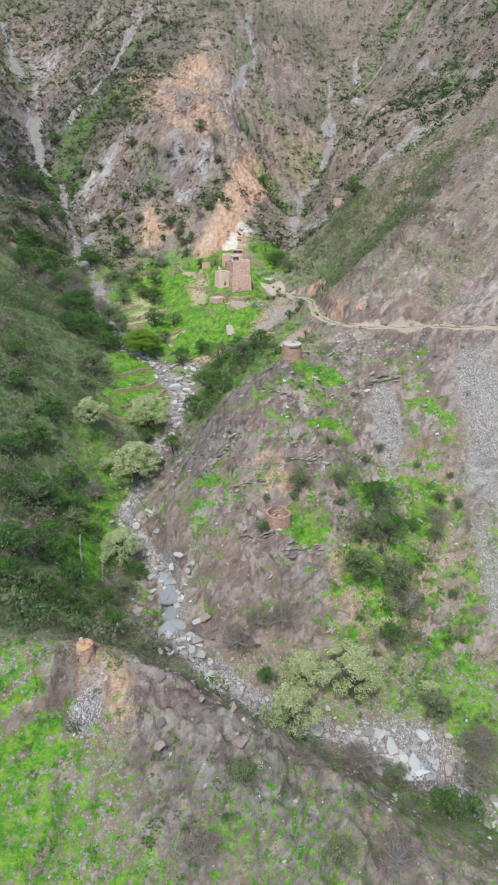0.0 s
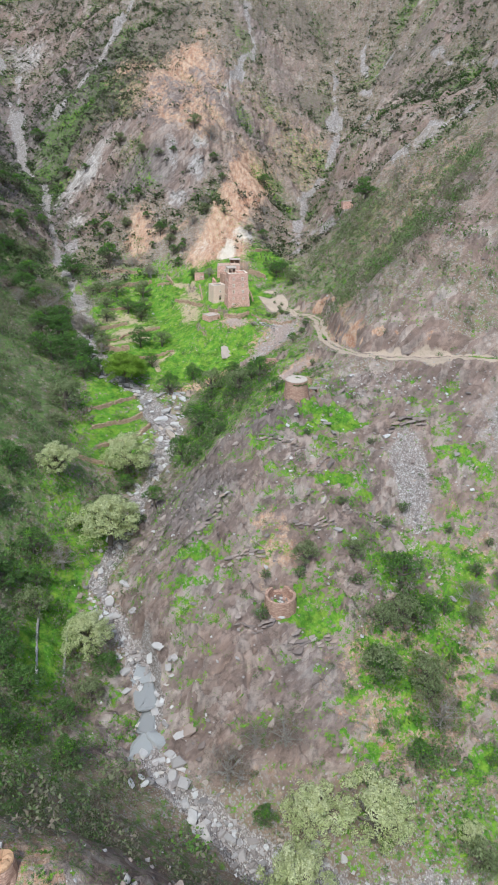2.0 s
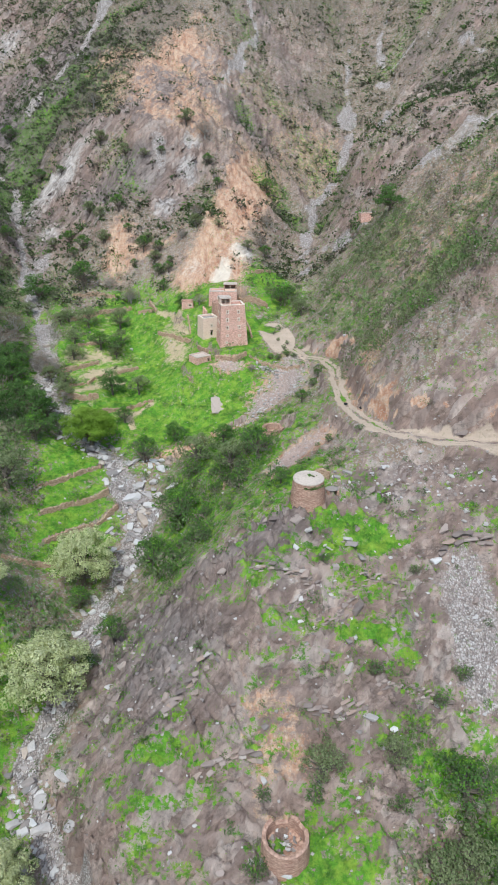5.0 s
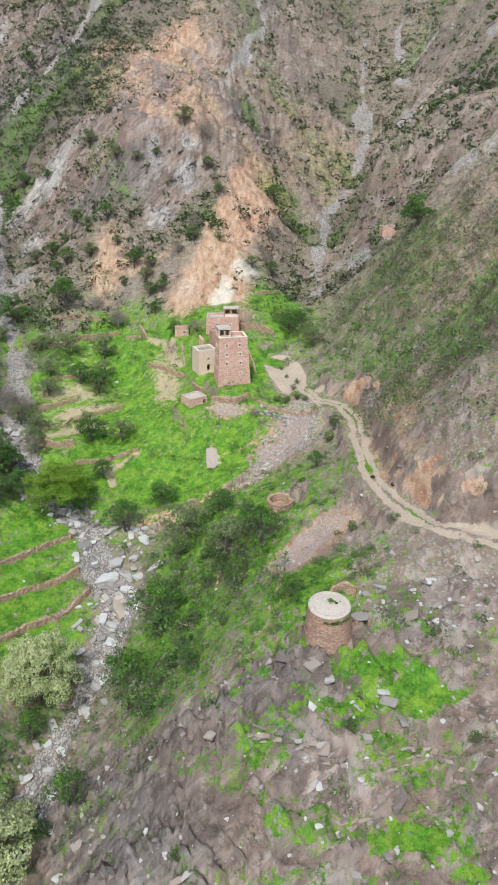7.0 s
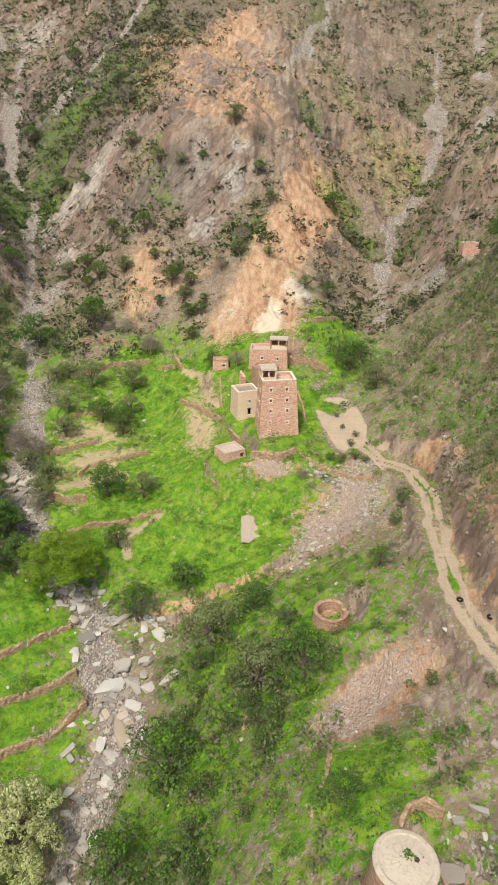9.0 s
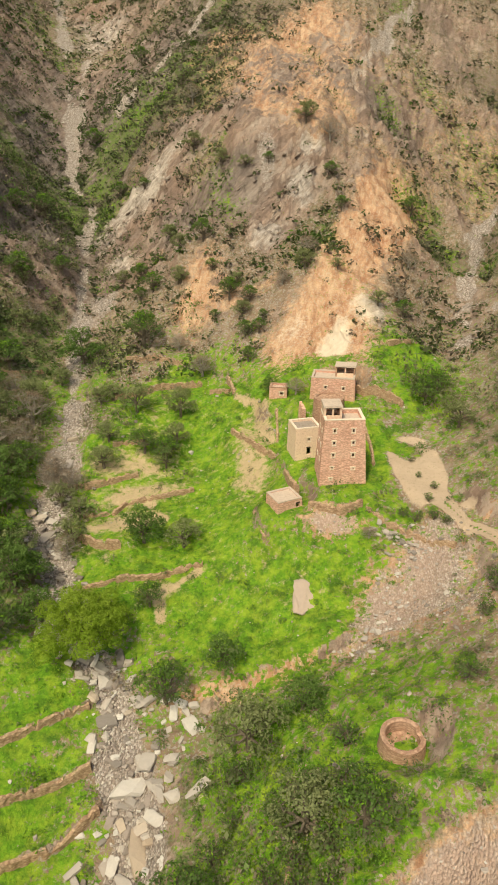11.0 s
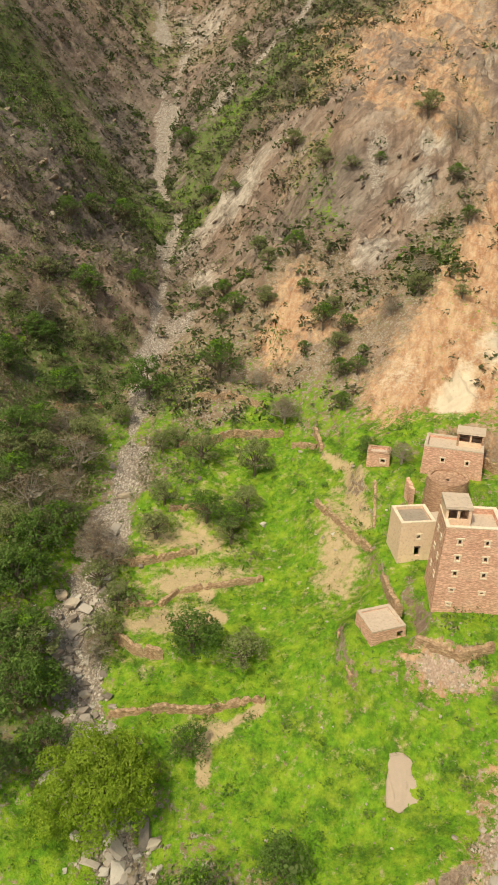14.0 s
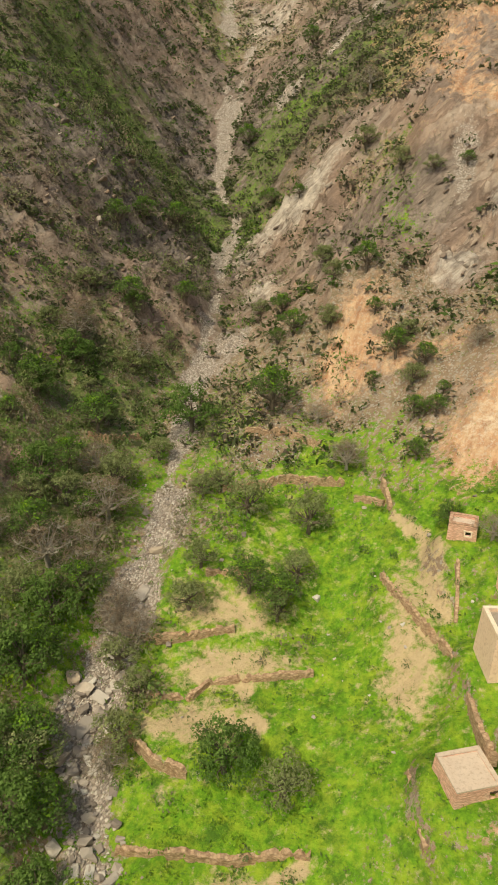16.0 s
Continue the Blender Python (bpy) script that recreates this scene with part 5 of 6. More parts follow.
def leaf_quads(centres, size, rng, up=0.8, flat=0.85, out=None):
    """Leaf sprays: one crooked quad at each centre, turned at random, rather upward."""
    n = len(centres)
    normal = rng.normal(size=(n, 3)) * 0.42 + (0, 0, up) + (0 if out is None else out * 1.3)
    normal /= np.linalg.norm(normal, axis=1, keepdims=True)
    a = np.cross(normal, rng.normal(size=(n, 3)))
    a /= np.linalg.norm(a, axis=1, keepdims=True)
    b = np.cross(normal, a)
    s = (size * rng.uniform(0.55, 1.25, n))[:, None]
    k = rng.uniform(0.5, 1.0, (n, 1)) * flat
    co = np.stack([centres - a * s * 0.5, centres - b * s * k * 0.5 + normal * s * 0.12, centres + a * s * 0.5, centres + b * s * k * 0.5 + normal * s * 0.08], 1)
    return co.reshape(-1, 3)


def crown_points(blobs, per_area, rng, shell=0.72):
    """Points in the outer part of a heap of flattened balls, leaving out those deep inside a neighbour."""
    out, ways = [], []
    for x, y, z, r, h in blobs:
        n = int(per_area * 4 * math.pi * r * (r + h) / 2)
        d = rng.normal(size=(n, 3))
        d /= np.linalg.norm(d, axis=1, keepdims=True)
        d = d[d[:, 2] > -0.55]
        d = d * (rng.uniform(shell, 1.05, (len(d), 1)))
        lump = 1 + 0.16 * np.sin(5 * d[:, :1] + x) * np.cos(4 * d[:, 1:2] + y)
        out.append(np.array([x, y, z]) + d * lump * (r, r, h))
        ways.append(d)
    p, away = np.concatenate(out), np.concatenate(ways)
    keep = np.ones(len(p), bool)
    for x, y, z, r, h in blobs:
        keep &= (((p - (x, y, z)) / (r, r, h)) ** 2).sum(1) > 0.34
    return p[keep], away[keep]


def limb(bm, a, b, ra, rb, sides=6, bend=0.0, rng=None, joints=3):
    a, b = Vector(a), Vector(b)
    rings = []
    axis = (b - a).normalized()
    u = axis.orthogonal().normalized()
    v = axis.cross(u)
    sway = Vector(rng.normal(size=3) * bend) if rng is not None else Vector((0, 0, 0))
    for k in range(joints + 1):
        t = k / joints
        c = a.lerp(b, t) + sway * math.sin(math.pi * t)
        r = ra + (rb - ra) * t
        rings.append([bm.verts.new(c + u * r * math.cos(2 * math.pi * s / sides) + v * r * math.sin(2 * math.pi * s / sides)) for s in range(sides)])
    for p, q in zip(rings, rings[1:]):
        for s in range(sides):
            bm.faces.new((p[s], p[(s + 1) % sides], q[(s + 1) % sides], q[s]))


def boughs(blobs, rng, per=8, share=0.42):
    """Small leafy boughs over the outside of each lobe of a crown, so that its outline and its shade are broken."""
    out = []
    for x, y, z, r, h in blobs:
        for _ in range(per):
            d = rng.normal(size=3)
            d[2] = abs(d[2]) * 1.1 - 0.35
            d /= np.linalg.norm(d)
            k, far = r * share * rng.uniform(0.7, 1.25), rng.uniform(0.62, 0.95)
            out.append((x + d[0] * r * far, y + d[1] * r * far, z + d[2] * h * far, k, k * rng.uniform(0.5, 0.8)))
    return out


def tree_model(name, wide, high, leaf, wood, label, seed, lumps=9, leaf_size=0.6, per_area=3.0, tall=0.55, bare=False, trunk_share=0.3, gap=0.0):
    """A tree with a forked trunk and a crown of leaf sprays heaped in lumps."""
    rng = np.random.default_rng(seed)
    top = thing(name, pose(0, 0, 0), label, "tree")
    r = wide / 2
    blobs = [(0, 0, high * 0.66, r * 0.55, high * 0.32)]
    for k in range(lumps):
        a, d = 2 * math.pi * (k + rng.uniform(-0.3, 0.3)) / lumps, r * rng.uniform(0.45 + gap * 0.2, 0.74)
        s = r * rng.uniform(0.30, 0.46) * (1 - gap * 0.3)
        blobs.append((d * math.cos(a), d * math.sin(a), high * rng.uniform(0.36, 0.68), s, s * tall * rng.uniform(0.9, 1.4)))
    for k in range(lumps // 2):
        a, d = rng.uniform(0, 6.28), r * rng.uniform(0.1, 0.4)
        s = r * rng.uniform(0.28, 0.4)
        blobs.append((d * math.cos(a), d * math.sin(a), high * rng.uniform(0.74, 0.88), s, s * tall * 1.1))
    bm = bmesh.new()
    fork = (rng.normal() * 0.2, rng.normal() * 0.2, high * trunk_share)
    limb(bm, (0, 0, -0.8), fork, wide * 0.035 + 0.1, wide * 0.026 + 0.06, 8)
    for x, y, z, s, h in blobs:
        mid = (fork[0] + (x - fork[0]) * 0.5, fork[1] + (y - fork[1]) * 0.5, fork[2] + (z - fork[2]) * 0.45)
        limb(bm, fork, mid, wide * 0.017 + 0.04, wide * 0.011 + 0.03, 5, 0.15, rng, 2)
        limb(bm, mid, (x, y, z), wide * 0.011 + 0.03, 0.025, 4, 0.15, rng, 2)
        for _ in range(7 if bare else 1):
            d = rng.normal(size=3)
            d = d / np.linalg.norm(d) * s * 0.95
            limb(bm, (x, y, z), (x + d[0], y + d[1], z + abs(d[2]) * 0.8), 0.045, 0.015, 3, 0.1, rng, 2)
    part("trunk", bm, wood, top)
    p, away = crown_points(blobs if bare else boughs(blobs, rng), per_area * 2.9, rng, 0.55)
    co = leaf_quads(p, leaf_size * 0.8, rng, 0.5, 0.18 if bare else 0.75, None if bare else away)
    n = len(p)
    # The crown lightens upwards: light above and shade below put into leaf tone.
    height_tone = np.clip(0.42 + 0.35 * (p[:, 2] - high * 0.5) / (high * 0.5) + 0.15 * np.sin(p[:, 0] * 1.7) * np.cos(p[:, 1] * 1.3) + rng.normal(size=n) * 0.1, 0, 1)
    tone = np.repeat(height_tone, 4)[:, None].repeat(3, 1)
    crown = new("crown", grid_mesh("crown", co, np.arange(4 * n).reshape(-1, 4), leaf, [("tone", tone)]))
    crown.parent = top
    return top


MODELS = {
    "pale": tree_model("flowering_tree", 11, 9.5, PALE_LEAF, BARK, "broad tree with a pale cream-green flowering crown by the stream", 1, 12, 0.36, 7.5, 0.85, gap=0.5),
    "pale_wide": tree_model("flowering_tree", 13, 10.5, PALE_LEAF, BARK, "spreading tree with a lumpy pale cream-green crown", 2, 14, 0.38, 6.5, 0.85, gap=0.5),
    "fresh": tree_model("fig_tree", 15, 11, FRESH_LEAF, BARK, "large round tree with a dense yellow-green crown", 3, 17, 0.38, 7.0, 0.95, gap=0.0),
    "dark": tree_model("dark_tree", 9, 7.5, DARK_LEAF, BARK, "dense dark green tree among the terraces", 4, 9, 0.47, 3.4, 0.85, gap=0.4),
    "olive": tree_model("olive_green_tree", 8, 6, OLIVE_LEAF, BARK, "grey-green feathery tree on a grassy terrace", 5, 9, 0.40, 3.9, 0.8, gap=0.6),
    "green": tree_model("green_tree", 9, 7, SCRUB, BARK, "mid-green bushy tree beside the stream", 6, 9, 0.46, 3.4, 0.8, gap=0.5),
    "shrub": tree_model("shrub", 3.2, 2.2, SCRUB, BARK, "low round green shrub on the stony slope", 8, 5, 0.30, 5.5, 0.8, trunk_share=0.2),
    "bare": tree_model("bare_tree", 8, 6, TWIGS, PALE_BARK, "leafless tree with a haze of grey-brown twigs", 7, 9, 0.5, 5.0, 0.8, True, gap=0.4),
}
PLANTED = {"pale": "flowering trees", "pale_wide": "flowering trees", "fresh": "fig trees", "dark": "dark trees", "olive": "olive-green trees", "green": "green trees", "bare": "bare trees", "shrub": "shrubs"}
# kind, place, crown's breadth against the model
TREES = [
    ("pale", 13.5, 117.5, 1.25), ("pale", 25.5, 116.5, 1.45), ("pale", 10.0, 103.5, 1.3), ("pale", 44.1, 116.5, 0.5), ("bare", -3.0, 123.5, 1.35), ("bare", 2.5, 128, 0.9),
    ("pale_wide", -38.0, 186.0, 1.5), ("pale_wide", -37.5, 215.0, 1.25), ("pale", -53.5, 197.0, 1.1), ("pale_wide", -37.0, 151.5, 1.0), ("dark", -31.8, 147.5, 0.8), ("green", -30.5, 190, 0.6), ("green", -37, 208, 0.8),
    ("fresh", -45.0, 262.0, 1.15), ("dark", -43.5, 288.0, 1.1), ("olive", -34.5, 287.5, 1.15), ("dark", -86.0, 353.0, 1.55), ("green", -68.5, 360.5, 1.55), ("olive", -60.5, 331.0, 1.35), ("olive", -62.0, 315.0, 0.9),
    ("green", -47.5, 315.5, 1.05), ("olive", -46.5, 321, 1.0), ("green", -28.3, 255.5, 1.1), ("olive", -12.2, 246.5, 1.55), ("green", 4.5, 230.0, 1.15), ("dark", -5.0, 251, 0.8), ("green", 13.0, 324.0, 0.95), ("olive", 20.0, 315.0, 0.95), ("green", 16, 331, 0.8),
    ("dark", 51.6, 333.0, 1.25), ("bare", -17.0, 325.5, 0.8), ("green", 16.0, 248.0, 0.55), ("green", -115.8, 337.0, 1.1), ("green", -115.0, 374.0, 1.25), ("bare", -119.0, 356.0, 1.35), ("olive", -108, 362, 1.2),
    ("bare", -86.0, 304.0, 1.5), ("green", -78.0, 302.5, 1.0), ("green", -75.0, 289.5, 1.1), ("bare", -71.5, 303.5, 1.1), ("olive", -66.5, 277.5, 1.3), ("dark", -63.0, 270.0, 1.2), ("olive", -60.5, 293.0, 0.85), ("bare", -58.5, 282.5, 0.9),
    ("green", -37.0, 272.5, 0.75), ("green", -36.0, 356.0, 0.75), ("bare", -46.5, 347.0, 1.1), ("olive", -48.5, 331.5, 1.25), ("olive", -69.5, 336.0, 0.85), ("olive", -90.0, 329.0, 1.4), ("bare", -57.5, 360.0, 0.9), ("dark", -72, 262, 1.3),
    ("green", -82, 284, 1.2), ("dark", -70, 276, 1.1), ("green", -60, 258, 1.2), ("dark", -56, 266, 1.0), ("olive", -96, 312, 1.1), ("green", -99, 326, 1.1), ("dark", -106, 345, 0.9), ("bare", -95, 300, 1.2), ("green", 37, 128, 0.9), ("olive", 30, 140, 1.4), ("olive", 36, 150, 1.2), ("olive", 40, 138, 1.1),
    ("green", 48, 90, 0.75), ("bare", 54, 104, 1.3), ("olive", 47, 112, 0.7), ("bare", 24, 99, 0.9), ("green", -33, 120, 1.0), ("dark", -44, 132, 1.0), ("green", -56, 128, 1.1), ("green", -60, 160, 1.1), ("dark", -66, 178, 1.1), ("green", -52, 165, 0.9),
    ("dark", -20, 262, 0.8), ("green", 9, 207, 0.6), ("dark", -24, 330, 0.6), ("green", -33, 346, 0.6),
    ("green", -52.8, 315, 1.0), ("olive", -47, 313.5, 0.9), ("olive", -61, 309, 1.1), ("bare", -70, 300.6, 1.1), ("olive", -59, 286, 1.0), ("green", -68, 279, 1.2), ("dark", -76, 286.5, 1.2), ("olive", -72, 333.7, 0.9), ("olive", -92.5, 317, 1.2), ("bare", -83.3, 313, 1.0), ("green", -61, 273, 1.1), ("bare", -109, 367, 1.2), ("dark", -117, 352, 1.1), ("green", -73.7, 385, 1.0), ("green", -44, 371, 0.9), ("dark", -115, 336, 1.0), ("bare", -47.9, 350, 0.8),
    ("bare", 2.6, 283.5, 0.45), ("shrub", 11.5, 299, 0.6), ("shrub", 14.2, 295, 0.7), ("shrub", 10.2, 304, 0.6), ("shrub", 13.0, 290.5, 0.8), ("shrub", 8.5, 288, 1.0), ("shrub", 11, 286.6, 1.1), ("shrub", 13.6, 285.4, 1.1), ("shrub", 16, 284.2, 0.9),
    ("shrub", 20.5, 222.5, 0.9), ("shrub", 24, 172, 1.2), ("shrub", 40, 174, 1.4), ("shrub", 16, 186, 0.9), ("shrub", 5, 157, 1.2), ("shrub", 13, 156, 1.3), ("shrub", -6, 176, 0.9), ("shrub", 33, 187, 1.0), ("shrub", 22, 268, 1.5), ("shrub", 20, 262, 1.2), ("shrub", 4, 148, 1.5), ("shrub", 26, 156, 1.4),
]
TREES += [("bare", -80, 306, 1.2), ("olive", -84, 296, 1.1), ("green", -88, 318, 1.0), ("olive", -66, 296, 1.0), ("bare", -66, 301, 1.1), ("dark", -79, 296, 1.2), ("green", -90, 306, 1.2), ("dark", -98, 317, 1.2), ("bare", -96, 331, 1.2), ("olive", -87, 341, 1.0)]
# the trees of the mountain foot and gullies
TREES += [
    ("olive", -75.1, 410.8, 1.01), ("green", -57.5, 391.5, 0.96), ("green", -51.9, 380.8, 0.61), ("olive", -62.6, 381.4, 0.88), ("olive", -38.4, 363.4, 0.93), ("green", -37.0, 367.2, 0.70), ("olive", -21.0, 369.6, 0.93), ("bare", -21.3, 376.3, 0.97), ("green", -13.2, 398.0, 0.63),
    ("green", 9.3, 424.6, 1.07), ("bare", 8.6, 385.2, 0.85), ("bare", -20.4, 426.2, 1.25), ("olive", -29.5, 431.9, 1.25), ("olive", -59.0, 425.0, 1.04), ("olive", -48.8, 418.4, 0.80), ("green", -134.8, 486.5, 1.25), ("green", -122.1, 521.7, 1.10), ("olive", -73.9, 441.7, 1.25),
    ("bare", -82.0, 469.9, 1.25), ("green", -133.7, 409.5, 1.25), ("green", -130.2, 422.6, 1.25), ("green", -136.5, 399.5, 1.15), ("olive", -124.2, 368.7, 1.13), ("bare", 6.1, 364.5, 0.75), ("green", 7.6, 358.4, 0.78), ("olive", 0.7, 357.8, 0.72), ("green", -31.5, 359.5, 0.40),
    ("green", -40.7, 419.2, 0.54), ("green", -18.4, 413.0, 0.69), ("olive", -11.5, 368.1, 0.61), ("bare", -27.1, 366.8, 0.77), ("olive", -94.8, 410.7, 0.84), ("green", -78.0, 384.7, 0.65), ("green", -109.7, 451.7, 0.94), ("green", -95.9, 443.4, 0.70), ("green", -76.0, 413.9, 0.75),
    ("olive", -67.0, 395.0, 0.91), ("olive", -63.4, 381.4, 0.70), ("green", -84.2, 402.4, 0.87), ("olive", -43.1, 376.4, 0.79), ("bare", -38.4, 367.4, 0.74), ("green", -31.9, 355.3, 0.61), ("green", -47.6, 366.8, 0.45), ("olive", -124.7, 353.3, 0.88), ("bare", -121.3, 359.8, 1.04),
    ("green", -113.9, 373.4, 0.96), ("green", -110.5, 393.7, 0.90), ("olive", -106.5, 377.2, 0.78), ("green", -115.1, 352.7, 0.77), ("dark", -121.9, 336.6, 0.61), ("olive", -114.4, 334.4, 0.92), ("green", -113.7, 326.5, 0.67), ("olive", -110.1, 347.7, 0.69),
]
# the woods of the west bank, the spur and the near slope
TREES += [
    ("dark", -105.6, 305.4, 1.46), ("green", -102.6, 340.1, 1.42), ("bare", -85.1, 319.7, 1.69), ("green", -76.7, 263.0, 1.12), ("olive", -61.0, 236.0, 1.71),
    ("olive", -60.8, 224.9, 0.82), ("green", -82.0, 215.6, 1.07), ("green", -75.4, 196.0, 1.10), ("dark", -64.5, 191.0, 1.08), ("green", -70.2, 167.9, 1.09), ("olive", -66.3, 176.8, 1.15), ("green", -55.0, 174.2, 1.12), ("bare", -48.2, 174.5, 1.27), ("olive", -49.3, 155.8, 1.29),
    ("green", -52.4, 141.2, 1.14), ("dark", -56.7, 129.5, 0.99), ("green", -53.5, 116.2, 0.92), ("olive", -48.7, 119.7, 1.07), ("green", -43.9, 119.4, 0.79), ("olive", -60.4, 154.0, 1.26), ("dark", -56.9, 157.8, 0.96), ("green", -40.8, 120.9, 0.64), ("dark", -36.8, 131.3, 0.69),
    ("green", -64.5, 149.5, 0.91), ("dark", -49.9, 135.8, 1.04), ("olive", -33.9, 139.5, 1.01), ("green", -44.9, 99.7, 0.69), ("green", -15.0, 223.4, 1.42), ("green", -19.5, 210.3, 1.13), ("green", -25.9, 192.8, 0.86),
    ("olive", -2.3, 231.7, 1.35), ("green", 37.3, 158.9, 1.31), ("olive", 31.3, 148.3, 1.21), ("green", 40.1, 151.9, 1.11), ("bare", 42.4, 135.0, 1.41), ("olive", 39.9, 140.1, 1.41), ("green", 30.3, 139.3, 1.06), ("bare", 54.4, 158.0, 1.09), ("olive", 53.9, 154.5, 0.86),
    ("olive", 26.1, 161.4, 0.82), ("olive", 14.4, 158.9, 1.02), ("green", 41.9, 89.1, 0.96), ("bare", 24.7, 95.6, 1.24), ("olive", 32.2, 94.8, 0.90), ("bare", 54.3, 104.1, 1.36), ("bare", 50.9, 96.9, 1.34), ("bare", 8.7, 129.2, 1.15), ("olive", 14.8, 65.8, 0.85),
    ("bare", -7.9, 61.3, 0.91), ("bare", 24.7, 66.9, 1.18), ("olive", -1.0, 70.3, 0.79), ("green", 4.1, 117.1, 0.67), ("olive", 45.4, 112.3, 1.18),
]
wild = random.Random(21)
for _ in range(34):
    u, v = wild.random(), wild.random()
    TREES.append(("shrub", -18 + 18 * u + 2 * v, 200 + 44 * v + 3 * u, wild.uniform(1.0, 1.9)))
for _ in range(16):
    TREES.append(("shrub", wild.uniform(26, 62), wild.uniform(128, 172), wild.uniform(0.9, 1.7)))
for k, (kind, x, y, size) in enumerate(TREES):
    turn, squash = (k * 137.5) % 360, 0.92 + 0.16 * ((k * 7) % 5) / 4
    m = pose(x, y, float(ground(x, y)) - 0.15, 0, 0, turn)
    ob = copy_thing(MODELS[kind], m)
    ob.matrix_basis = m @ Matrix.Diagonal((size, size, size * squash, 1))
    tagged(ob, group=PLANTED[kind])
for model in MODELS.values():
    for ob in (*model.children_recursive, model):
        bpy.data.objects.remove(ob)


# ---- scrub, tufts and loose stones that nobody could count ----
def scatter(name, places, sizes, tones, templates, material, label, category, rng, squash=(0.7, 1.1)):
    """Copies of template leaf heaps at many places, joined into one object."""
    cos, tns = [], []
    for k in range(len(places)):
        kind = templates(sizes[k]) if callable(templates) else templates
        t = kind[k % len(kind)]
        a = rng.uniform(0, 6.28)
        c, s = math.cos(a), math.sin(a)
        p = t @ np.array([[c, s, 0], [-s, c, 0], [0, 0, 1]]) * sizes[k] * (1, 1, rng.uniform(*squash)) + places[k]
        cos.append(p)
        tns.append(np.full(len(p), tones[k]))
    co, tn = np.concatenate(cos), np.concatenate(tns)
    me = grid_mesh(name, co, np.arange(len(co)).reshape(-1, 4), material, [("tone", tn[:, None].repeat(3, 1))])
    return tagged(new(name, me), label, category, kind="stuff")


def bush_template(seed, leaf, density, lumps=4, sprays=0):
    """A leaf heap one metre broad; sprays: how many small boughs break each of its lumps."""
    rng = np.random.default_rng(seed)
    blobs = [(0, 0, 0.30, 0.34, 0.32)] + [(0.32 * math.cos(a), 0.32 * math.sin(a), rng.uniform(0.16, 0.38), rng.uniform(0.15, 0.25), rng.uniform(0.14, 0.24)) for a in rng.uniform(0, 6.28, lumps)]
    p, away = crown_points(boughs(blobs, rng, sprays, 0.45) if sprays else blobs, density, rng, 0.62)
    high = p[:, 2] > 0.02
    return leaf_quads(p[high], leaf, rng, 0.6, 0.75, away[high])


def sown(n, x0, x1, y0, y1, chance, rng):
    x, y = rng.uniform(x0, x1, n), rng.uniform(y0, y1, n)
    keep = rng.uniform(0, 1, n) < chance(x, y)
    return x[keep], y[keep]


thick = lambda x, y: np.clip(spot(DENSE, x, y) * (0.75 + 1.1 * fbm(x, y, 16, 3, 83)), 0, 1)
def upland(x, y):
    """The chance of a thorn bush on the mountainsides: thicker in the shaded west and along the gullies."""
    base = 0.32 + 0.50 * step(-70, -120, x - 0.25 * (y - 400)) + 0.15 * step(20, 60, x) + 0.55 * fbm(x, y, 24, 4, 84)
    west_ = step(-85, -125, x - 0.25 * (y - 400))
    bare_ = np.clip(spot(ORANGE, x, y) - 0.35, 0, 1) + (1 - 0.75 * west_) * np.clip(0.8 * spot(ROCK, x, y) - 0.35, 0, 1) + spot(PALE, x, y) + spot(SCREE, x, y)
    return np.clip(0.5 * spot(DENSE, x, y) + base - 0.75 * bare_, 0.02, 1)


# leaf heaps for small, middling and large bushes, so that the leaves stay of one size
SMALL_BUSH = [bush_template(100 + k, 0.24, 13, 3) for k in range(5)]
MID_BUSH = [bush_template(120 + k, 0.17, 24) for k in range(5)]
BIG_BUSH = [bush_template(140 + k, 0.12, 24, 6, 6) for k in range(5)]
WOOD_BUSH = [bush_template(160 + k, 0.105, 20, 7, 6) for k in range(6)]
FAR_BUSHES = [bush_template(200 + k, 0.29, 6, 3) for k in range(6)]
# where low woodland closes over the ground
WOOD = cover(0.0, [(-80, 190, 36, 95, 0, 0.62), (-70, 150, 22, 40, 0, 0.9), (-95, 290, 30, 60, 0, 0.9), (-112, 345, 28, 26, 0, 0.8), (-54, 112, 34, 18, 0, 0.9), (-18, 104, 26, 6, -20, 0.7), (-140, 405, 34, 50, 0, 0.55), (-12, 226, 9, 26, 0, 0.55),
                   (0, 213, 9, 12, 0, 0.4), (36, 148, 13, 18, 0, 0.75), (44, 126, 14, 10, 0, 0.6), (45, 300, 16, 46, 0, 0.75), (68, 285, 26, 50, 0, 0.5), (54, 252, 20, 24, 0, 0.95), (38, 246, 5, 14, 0, 0.5), (62, 225, 16, 8, 0, 0.3), (-62, 268, 9, 12, 0, 0.9), (-86, 250, 14, 16, 0, 0.3), (-70, 200, 8, 12, 0, 0.25), (-48, 236, 12, 20, 0, 0.0),
                   (-46, 150, 6, 14, 0, 0.0), (-20, 300, 38, 44, 0, 0.0), (52, 92, 12, 8, 0, 0.6), (16, 326, 8, 14, 0, 0.5), (-50, 372, 14, 6, 0, 0.3)]) * (1 - bed) * (1 - SAND) * (1 - 0.9 * SCREE)
DENSE = DENSE * (1 - 0.55 * WOOD)


